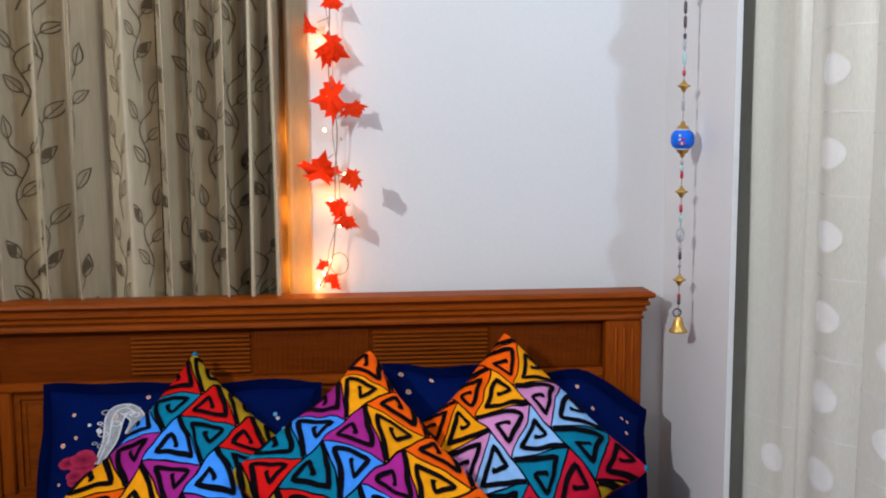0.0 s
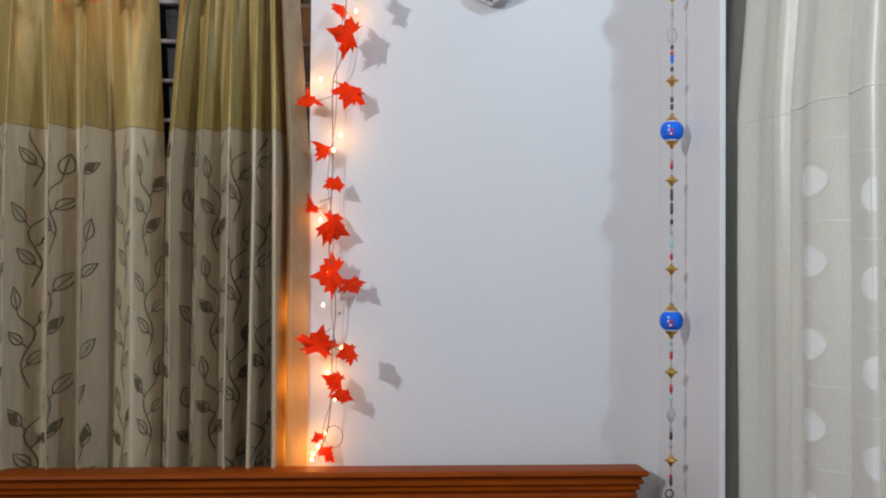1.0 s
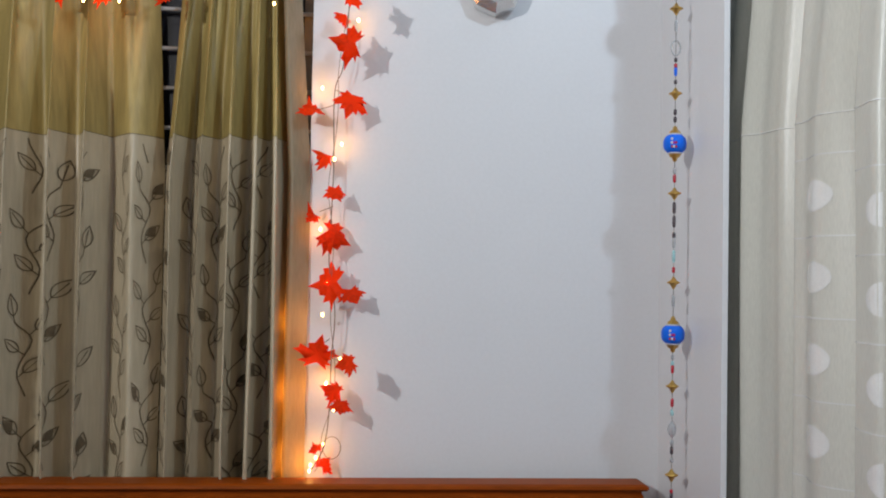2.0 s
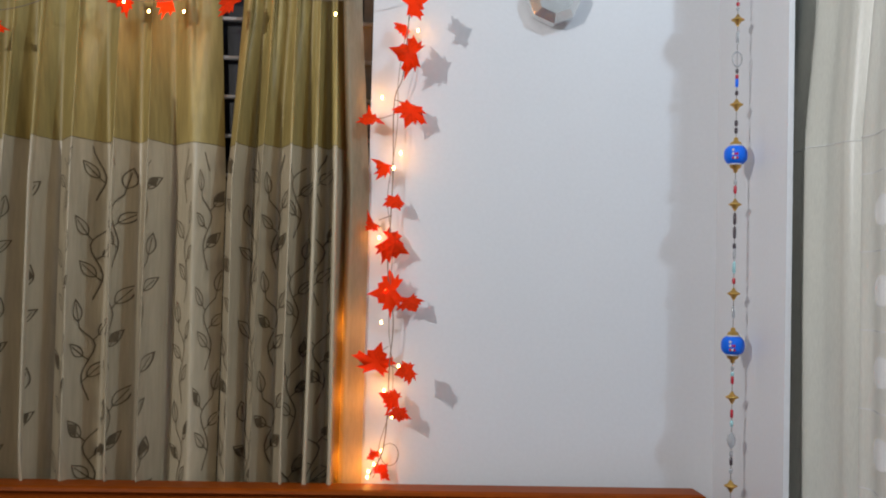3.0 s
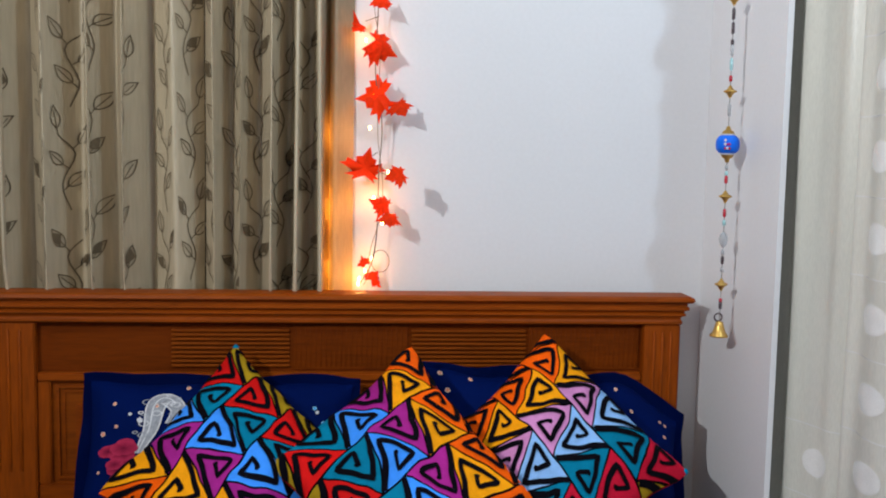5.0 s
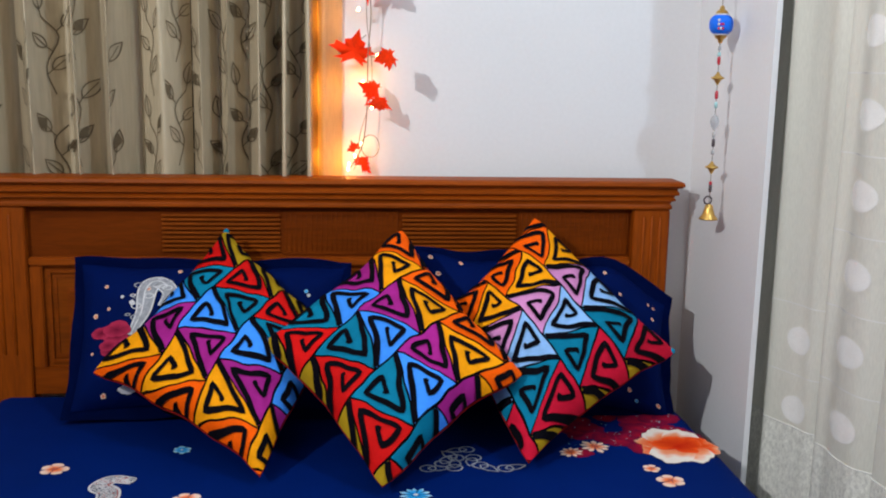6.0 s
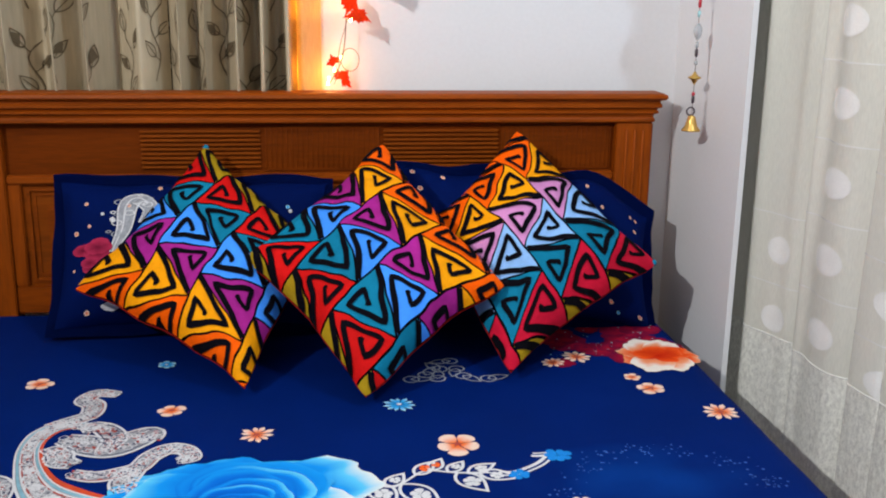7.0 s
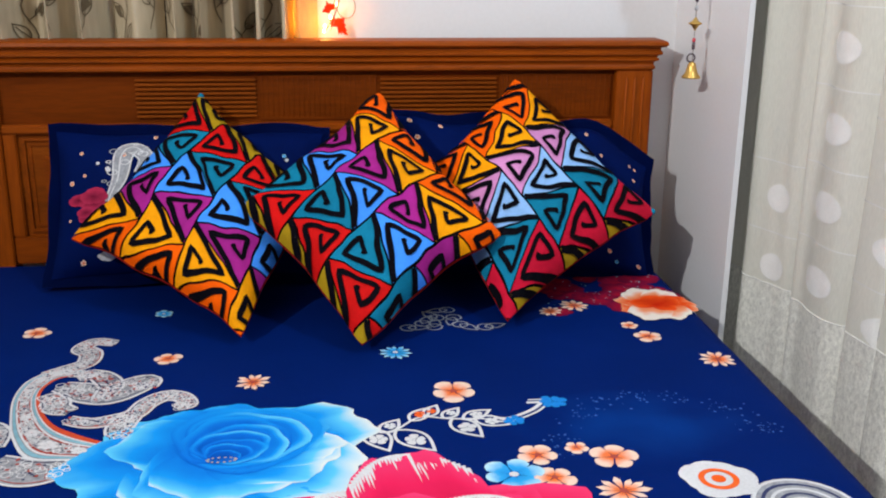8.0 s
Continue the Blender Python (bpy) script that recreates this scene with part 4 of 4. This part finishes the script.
# ---------------------------------------------------------------- curtains
def left_curtain(name, label, x0, x1, folds, seed, pinch0, pinch1, flap=0.0):
    """A gathered curtain in two sewn lengths: an olive satin band above, printed cloth below."""
    top = thing(name, label, "curtain", "curtains at the back window")
    rnd = random.Random(seed)
    n = folds
    knots = [0.0]
    for k in range(n):
        knots.append(knots[-1] + rnd.uniform(0.7, 1.3))
    knots = [k / knots[-1] for k in knots]
    amps = [rnd.uniform(0.65, 1.15) for k in range(n + 1)]
    drift = [rnd.uniform(-0.012, 0.012) for k in range(n + 1)]

    def surf(s, z):
        h = max(0.0, min(1.0, (2.46 - z) / 0.5))
        edge0, edge1 = x0 + pinch0 * (1 - h), x1 - pinch1 * (1 - h)
        body = 1 - flap
        if s <= body:
            q = s / body
            k = max(0, min(n - 1, next((i for i in range(n) if q <= knots[i + 1]), n - 1)))
            f = (q - knots[k]) / (knots[k + 1] - knots[k])
            wave = max(0.0, math.sin(math.pi * f)) ** 0.75
            depth = (0.045 + 0.105 * h) * amps[k] * wave
            side = 0.018 * math.sin(math.tau * f) * amps[k]
            gather = 0.010 * math.sin(s * 95 + seed) * (1 - h) + 0.006 * math.sin(s * 41 + z * 2.0 + seed) * h
            x = edge0 + (edge1 - edge0) * s + side + drift[k] * wave * max(0, 1.9 - z)
            y = 0.054 - depth - gather - 0.018 * noise.noise((s * 9, z * 1.1, seed + 4)) * h
        else:
            g = (s - body) / max(flap, 1e-6)
            x = edge0 + (edge1 - edge0) * s
            y = 0.035 - 0.075 * min(1.0, g * 6) + 0.03 * g + 0.004 * noise.noise((s * 30, z * 3, seed))
        low = max(0.0, min(1.0, (z - 1.0) / 0.25))
        return Vector((x, min(0.060, max(y, -0.052 - 0.06 * low)), z))

    body = 1 - flap

    def length(z0, z1, nv, s0=0.0, s1=body):
        return grid(bmesh.new(), lambda a, b: surf(s0 + (s1 - s0) * a, z0 + (z1 - z0) * b), n * 20 if s0 == 0 else 8, nv)
    part("satin_band", length(2.062, 2.56, 16), "curtain_band", top, "olive satin upper band")
    drape = part("drape", length(0.93, 2.062, 34), "curtain", top, "taupe cloth with brown leaf print")
    if flap:
        part("edge_strip", length(0.93, 2.56, 40, body, 1.0), "curtain_edge", top, "thin edge glowing orange from the fairy lights behind it")
    part("seam", tube(bmesh.new(), [surf(body * i / (n * 14), 2.062) + Vector((0, -0.001, 0)) for i in range(n * 14 + 1)], 0.0008, 5), "curtain_print", top)
    # printed vines: stems with outlined leaves, laid on the cloth
    cloth = 2.1 * (x1 - x0)

    def mapped(p):
        s = max(0.002, min(0.998, p.x / cloth)) * body
        e = 0.004
        q = surf(s, p.y)
        nrm = (surf(min(1, s + e), p.y) - surf(max(0, s - e), p.y)).cross(Vector((0, 0, 1))).normalized()
        return q + nrm * 0.0022
    bm = bmesh.new()
    col = 0
    x = 0.05
    while x < cloth - 0.03:
        z = 0.98 + (col % 3) * 0.09
        while z < 2.05:
            sgn = 1 if rnd.random() < 0.5 else -1
            stem = [V2(p.x, p.y) for p in spline([(x, z, 0), (x + 0.02 * sgn, z + 0.07, 0), (x - 0.01 * sgn, z + 0.15, 0), (x + 0.03 * sgn, z + 0.20, 0)], 4)]
            lay(bm, [q for q in stroke_quads(stem, 0.0034) if max(p.y for p in q) < 2.05], mapped)
            for i, da, L in ((3, 0.8, 0.06), (6, -0.9, 0.055), (9, 0.7, 0.065), (12, -0.2, 0.06)):
                ang = math.pi / 2 + sgn * da
                o = leaf_outline(stem[i] + V2(math.cos(ang), math.sin(ang)) * 0.018, ang, L, L * 0.24)
                if max(p.y for p in o) < 2.05:
                    lay(bm, stroke_quads(o, 0.0030, True), mapped)
                    lay(bm, stroke_quads([stem[i], o[0], o[0].lerp(o[8], 0.8)], 0.0025), mapped)
                    if rnd.random() < 0.3:
                        lay(bm, [[o[1], o[4], o[7], o[12]]], mapped)
            z += 0.275
        x += 0.165
        col += 1
    tagged(part("leaf_print", bm, "curtain_print", drape, "brown printed vine leaves"), "", "", "", "stuff")
    return top


left_curtain("window_curtain", "taupe curtain with brown leaf print and olive satin top", -1.55, -0.402, 11, 3, 0.0, 0.028)
left_curtain("window_curtain", "taupe leaf-print curtain with edge lit orange by fairy lights", -0.400, 0.006, 5, 12, 0.030, 0.035, 0.165)
rod = thing("curtain_rod", "slim dark curtain rod over the back window", "curtain rod")
part("pole", tube(bmesh.new(), [Vector((-1.75, -0.06, 2.54)), Vector((0.06, -0.06, 2.54))], 0.011, 10), "frame", rod)
for x in (-1.7, 0.03):
    part("bracket", boxed(x - 0.008, x + 0.008, -0.06, 0.0, 2.53, 2.55), "frame", rod, "", False)


def right_curtain():
    top = thing("side_curtain", "silver-grey satin curtain with woven dots and glittering hem", "curtain")
    y0, y1 = -0.06, -1.03
    folds = 5
    knots = [(y0 - k) / (y0 - y1) for k in (-0.06, -0.24, -0.62, -0.85, -0.96, -1.03)]
    bulge = (0.75, 1.5, 1.0, 0.75, 0.5)

    def surf(s, z):
        k = max(0, min(folds - 1, next((i for i in range(folds) if s <= knots[i + 1]), folds - 1)))
        f = (s - knots[k]) / (knots[k + 1] - knots[k])
        wave = max(0.0, math.sin(math.pi * f ** 0.8)) ** 0.6 * bulge[k]
        h = max(0.0, min(1.0, (2.75 - z) / 0.7))
        d = (0.034 + 0.030 * h) * wave + 0.006 * noise.noise((s * 9, z * 1.3, 3.0)) + 0.012 * noise.noise((s * 24, z * 0.35, 7.0)) + 0.006 * math.sin(s * 62 + 0.7 * z + 2.5 * noise.noise((s * 5, 0.0, 1.0)))
        y = y0 + (y1 - y0) * s + 0.020 * math.sin(math.tau * f) * (0.5 + 0.5 * h) - 0.05 * (1 - h)
        return Vector((1.150 + 0.03 * s - d, y, z))

    def length(z0, z1, nv):
        return grid(bmesh.new(), lambda a, b: surf(a, z0 + (z1 - z0) * b), folds * 28, nv)
    drape = part("drape", length(0.59, 2.04, 30), "grey_curtain", top)
    part("top_band", length(2.04, 2.78, 18), "grey_curtain", top)
    part("hem_band", length(0.05, 0.59, 14), "grey_foil", top, "glittering silver hem band")
    cloth = 1.62 * abs(y1 - y0)

    def mapped(p):
        s = max(0.002, min(0.998, p.x / cloth))
        q = surf(s, p.y)
        nrm = (surf(min(1, s + 0.004), p.y) - surf(max(0, s - 0.004), p.y)).cross(Vector((0, 0, 1))).normalized()
        return q + nrm * 0.0014 * (-1 if nrm.x > 0 else 1)
    for yy, z0, rows in ((-0.53, 0.635, 2), (-0.745, 0.666, 8), (-0.945, 0.623, 8)):
        x = cloth * (yy - y0) / (y1 - y0)
        for row in range(rows):
            z, n = z0 + row * 0.172, 18
            pts = [V2(x + 0.062 * math.cos(math.tau * i / n), z + 0.034 * math.sin(math.tau * i / n)) for i in range(n)]
            strips = [[pts[i], pts[i + 1], pts[n - i - 1], pts[(n - i) % n]] for i in range(n // 2)]
            part("woven_dot", lay(bmesh.new(), strips, mapped), "grey_satin", drape)
            part("woven_line", lay(bmesh.new(), stroke_quads([V2(x - 0.14 + 0.28 * i / 16, z + 0.086) for i in range(17)], 0.003), mapped), "grey_satin", drape)
    part("seam", tube(bmesh.new(), [surf(i / (folds * 16), 2.04) - Vector((0.001, 0, 0)) for i in range(folds * 16 + 1)], 0.0015, 5), "grey_satin", top)
    part("seam", tube(bmesh.new(), [surf(i / (folds * 16), 0.59) - Vector((0.001, 0, 0)) for i in range(folds * 16 + 1)], 0.0015, 5), "grey_satin", top)


right_curtain()


# ---------------------------------------------------------------- garland of maple leaves with fairy lights
garland = thing("leaf_garland", "garland of orange-red silk maple leaves with warm fairy lights", "garland")
LEAF = [(0.0, 0.0), (0.12, -0.05), (0.47, -0.24), (0.43, -0.06), (0.70, -0.02), (0.54, 0.10), (0.78, 0.28), (0.98, 0.45), (0.72, 0.46), (0.72, 0.66), (0.44, 0.57), (0.42, 0.79), (0.22, 0.82), (0.0, 1.2)]


def maple(size, fold, curl, seed):
    rnd = random.Random(seed)
    half = [(x * rnd.uniform(0.9, 1.1), y * rnd.uniform(0.93, 1.07)) for x, y in LEAF]
    outline = half + [(-x * rnd.uniform(0.9, 1.05), y) for x, y in reversed(half[1:-1])]
    bm = bmesh.new()

    def at(x, y, dz=0.0):
        return Vector((x * size * 0.5, (y - 0.35) * size * 0.5, -abs(x) * fold * size * 0.5 + curl * size * (y - 0.4) ** 2 * 0.6 + 0.03 * size * math.sin(9 * x + seed) + dz))
    for dz in (0.0, -0.0008):
        mid = [bm.verts.new(at(0, y, dz)) for y in (0.0, 0.35, 0.75)]
        vs = [bm.verts.new(at(x, y, dz)) for x, y in outline]
        n = len(vs)
        for i in range(n):
            j = (i + 1) % n
            yc = (outline[i][1] + outline[j][1]) / 2
            bm.faces.new((vs[i], vs[j], mid[1]))
    bmesh.ops.recalc_face_normals(bm, faces=bm.faces)
    return bm


offsets = {0: 0.2, 2: 0.125, 4: 0.09, 5: 0.06, 6: 0.075, 8: 0.078, 9: 0.07, 10: 0.08, 11: 0.08, 12: 0.17, 13: 0.09, 14: 0.11}
leaves = [(0.112, 2.427, 0.073, 20, 10, 0), (0.085, 2.4, 0.055, 200, 50, 20), (0.103, 2.313, 0.096, 170, 5, -10), (0.011, 2.14, 0.075, 100, 65, 30),
          (0.117, 2.159, 0.087, 250, 15, 10), (0.047, 2.019, 0.07, 150, 70, 20), (0.08, 1.912, 0.062, 280, 40, 30), (0.019, 1.852, 0.062, 120, 65, 60),
          (0.08, 1.799, 0.099, 330, 20, 25), (0.064, 1.667, 0.11, 190, 25, -25), (0.13, 1.638, 0.063, 290, 30, 10), (0.04, 1.475, 0.1, 80, 5, 10),
          (0.119, 1.462, 0.069, 200, 60, -10), (0.086, 1.381, 0.069, 160, 60, 10), (0.106, 1.341, 0.056, 260, 40, 10), (0.039, 1.219, 0.036, 120, 40, 10),
          (0.066, 1.178, 0.055, 40, 40, 30), (-0.675, 2.44, 0.07, 200, 20, 0), (-0.387, 2.44, 0.07, 150, 20, 0), (-1.02, 2.345, 0.075, 280, 20, 0),
          (-0.555, 2.44, 0.075, 170, 20, 10)]
for k, (x, z, size, spin, tip, yaw) in enumerate(leaves):
    lf = part("leaf", maple(size * 1.3, 0.35 + 0.2 * (k % 3), 0.25 * ((k % 4) - 1.2), k), "leaf", garland)
    lf.matrix_world = Matrix.Translation((x, -offsets.get(k, 0.058) if x > -0.1 else -0.092, z)) @ Matrix.Rotation(radians(yaw), 4, "Z") @ Matrix.Rotation(radians(90 - 0.65 * tip), 4, "X") @ Matrix.Rotation(radians(spin - 90), 4, "Z")
line = spline([(0.104, -0.05, 2.52), (0.104, -0.05, 2.458), (0.091, -0.055, 2.269), (0.068, -0.055, 2.189), (0.07, -0.05, 2.003), (0.067, -0.05, 1.863), (0.063, -0.05, 1.724),
               (0.082, -0.05, 1.586), (0.075, -0.05, 1.463), (0.072, -0.055, 1.31), (0.059, -0.06, 1.219), (0.026, -0.065, 1.158)], 7)
part("stem", tube(bmesh.new(), line, 0.0015, 6), "wire", garland)
part("light_wire", tube(bmesh.new(), [p + Vector((0.012 * math.sin(i * 0.35), 0.012 * math.cos(i * 0.35), 0)) for i, p in enumerate(line)], 0.0009, 5), "wire", garland)
loop = [Vector((0.082 + 0.024 * math.cos(a), -0.065, 1.222 + 0.03 * math.sin(a))) for a in [math.tau * i / 20 for i in range(21)]]
part("wire_loop", tube(bmesh.new(), loop, 0.001, 5), "wire", garland)
part("stem", tube(bmesh.new(), spline([(0.104, -0.07, 2.50), (-0.1, -0.088, 2.455), (-0.35, -0.09, 2.46), (-0.6, -0.092, 2.43), (-0.8, -0.09, 2.45), (-1.02, -0.092, 2.39), (-1.4, -0.09, 2.46)], 8), 0.0012, 6), "wire", garland)
for k, (x, z) in enumerate(((0.128, 2.18), (0.030, 2.14), (0.035, 1.86), (0.12, 1.62), (0.110, 1.45), (0.05, 1.50), (0.095, 1.36))):
    part("leaf_stalk", tube(bmesh.new(), [Vector((x, -0.06, z)), Vector((0.07, -0.052, z + 0.015))], 0.0011, 5), "wire", garland)
bulbs = [(0.129, 2.396, 0.6), (0.034, 2.204, 1.0), (0.090, 2.050, 0.8), (0.072, 2.004, 0.3), (0.037, 1.813, 1.0), (0.060, 1.665, 0.2), (0.049, 1.58, 0.3), (0.10, 1.462, 0.4), (0.062, 1.392, 1.2), (0.085, 1.325, 0.2), (0.059, 1.226, 0.5),
         (0.025, 1.17, 1.0), (0.040, 1.195, 0.3), (0.023, 1.16, 0.4), (-0.022, 1.185, 2.4), (-0.018, 1.36, 2.6), (-0.025, 1.56, 1.6), (-0.505, 2.405, 1.0), (-0.098, 2.415, 1.0), (-0.598, 2.402, 0.8), (-0.665, 2.425, 0.3)]
for k, (x, z, power) in enumerate(bulbs):
    y = (-0.035 if x > 0 else 0.03) if x > -0.1 and x != -0.098 else -0.10
    b = part("fairy_bulb", lathe(bmesh.new(), [(0.001, -0.005), (0.0027, -0.003), (0.0032, 0.0), (0.0027, 0.003), (0.001, 0.005)], (x, y - 0.03 if power < 0.5 and x > 0 else y, z), 8), "bulb", garland)
    if power >= 0.5:
        lamp("fairy_light", (x, (0.055 if x < 0 else y - 0.012) if x > -0.1 else y - 0.012, z), (0.13 if x > 0 else 0.13 if x > -0.095 else 0.22) * power, (1.0, 0.37, 0.04), 0.008)


# ---------------------------------------------------------------- hanging string of beads with bell
beads = thing("bead_hanging", "hanging string of blue painted balls, brass and glass beads with bell", "wall hanging")
BX, BY = 0.945, -0.30
part("thread", tube(bmesh.new(), [Vector((BX, BY, 2.75)), Vector((BX, BY, 1.10))], 0.0011, 5), "thread", beads)
part("nail", tube(bmesh.new(), [Vector((0.93, BY, 2.75)), Vector((1.0, BY, 2.745))], 0.002, 6), "gold", beads)
for z in (2.53, 2.039, 1.552):
    prof = [(0.004, -0.027)] + [(0.0305 * (1 - abs(i / 6) ** 2.6) ** 0.5 * 0.8 + 0.005, 0.026 * i / 6) for i in range(-6, 7)] + [(0.004, 0.027)]
    ball = part("blue_ball", lathe(bmesh.new(), prof, (BX, BY, z), 20), "blue", beads)
    for s in (-1, 1):
        part("bead_cap", lathe(bmesh.new(), [(0.016, s * 0.026), (0.013, s * 0.033), (0.007, s * 0.036), (0.005, s * 0.044), (0.002, s * 0.046)], (BX, BY, z), 14), "gold", ball)
        part("dotted_rim", lathe(bmesh.new(), [(0.0165, s * 0.0225), (0.019, s * 0.024), (0.0165, s * 0.0262)], (BX, BY, z), 16), "white", ball)
    for k, ink in enumerate(("red_bead", "white", "red_bead", "white", "purple", "red_bead", "white")):
        a = -math.pi / 2 - 0.55 + 0.17 * (k % 3)
        zz = z - 0.010 + 0.010 * (k // 3)
        part("painted_spot", lathe(bmesh.new(), [(0.001, -0.0035), (0.004, 0), (0.001, 0.0035)], (BX + 0.0295 * math.cos(a), BY + 0.0295 * math.sin(a), zz), 7), ink, ball)
for z in (2.389, 2.169, 1.912, 1.684, 1.421, 1.197):
    part("brass_bead", lathe(bmesh.new(), [(0.002, -0.017), (0.005, -0.012), (0.009, -0.005), (0.017, -0.001), (0.017, 0.001), (0.009, 0.005), (0.005, 0.010), (0.002, 0.015)], (BX, BY, z), 12), "gold", beads)
rnd = random.Random(2)
fixed = [2.53, 2.039, 1.552]
z = 2.72
while z > 1.125:
    h = rnd.choice((0.005, 0.006, 0.011, 0.016, 0.008))
    clear = all(abs(z - q) > 0.052 + h for q in fixed) and all(abs(z - q) > 0.018 + h for q in (2.389, 2.169, 1.912, 1.684, 1.421, 1.197)) and abs(z - 2.287) > 0.03 and abs(z - 1.312) > 0.026
    if clear:
        ink = rnd.choice(("red_bead", "dark_bead", "clear_bead", "clear_bead", "teal_bead", "dark_bead", "red_bead"))
        if abs(z - 2.225) < 0.015:
            ink, h = "blue", 0.012
        part("glass_bead", lathe(bmesh.new(), [(0.0015, -h), (0.0042, -h * 0.75), (0.0046, 0), (0.0042, h * 0.75), (0.0015, h)], (BX, BY, z), 8), ink, beads)
    z -= 2 * h + 0.003
part("glass_ring", tube(bmesh.new(), [Vector((BX + 0.012 * math.cos(math.tau * i / 20), BY, 2.287 + 0.019 * math.sin(math.tau * i / 20))) for i in range(21)], 0.0022, 6), "clear_bead", beads)
part("glass_drop", lathe(bmesh.new(), [(0.002, -0.022), (0.009, -0.012), (0.012, 0), (0.009, 0.012), (0.002, 0.02)], (BX, BY, 1.312), 8), "clear_bead", beads)
part("ring", tube(bmesh.new(), [Vector((BX - 0.004 + 0.010 * math.cos(math.tau * i / 18), BY, 1.112 + 0.010 * math.sin(math.tau * i / 18))) for i in range(19)], 0.0022, 6), "dark_bead", beads)
part("bell", lathe(bmesh.new(), [(0.004, 0.020), (0.009, 0.017), (0.012, 0.006), (0.016, -0.008), (0.023, -0.016), (0.024, -0.020), (0.020, -0.020), (0.012, -0.004), (0.003, 0.012)], (BX, BY, 1.082), 20), "gold", beads, "small brass bell")

# ---------------------------------------------------------------- mirrored wall lamp body
fixture = thing("wall_lamp", "faceted mirrored glass wall lamp", "wall lamp")
bm = bmesh.new()
lathe(bm, [(0.045, 0.002), (0.078, 0.012), (0.078, 0.05), (0.055, 0.075)], (0.51, 0, 2.505), 8, "y")
part("mirror_body", bm, "mirror", fixture, "", False)
part("back_plate", lathe(bmesh.new(), [(0.05, 0.0), (0.05, 0.006)], (0.51, 0, 2.505), 16, "y"), "gold", fixture)
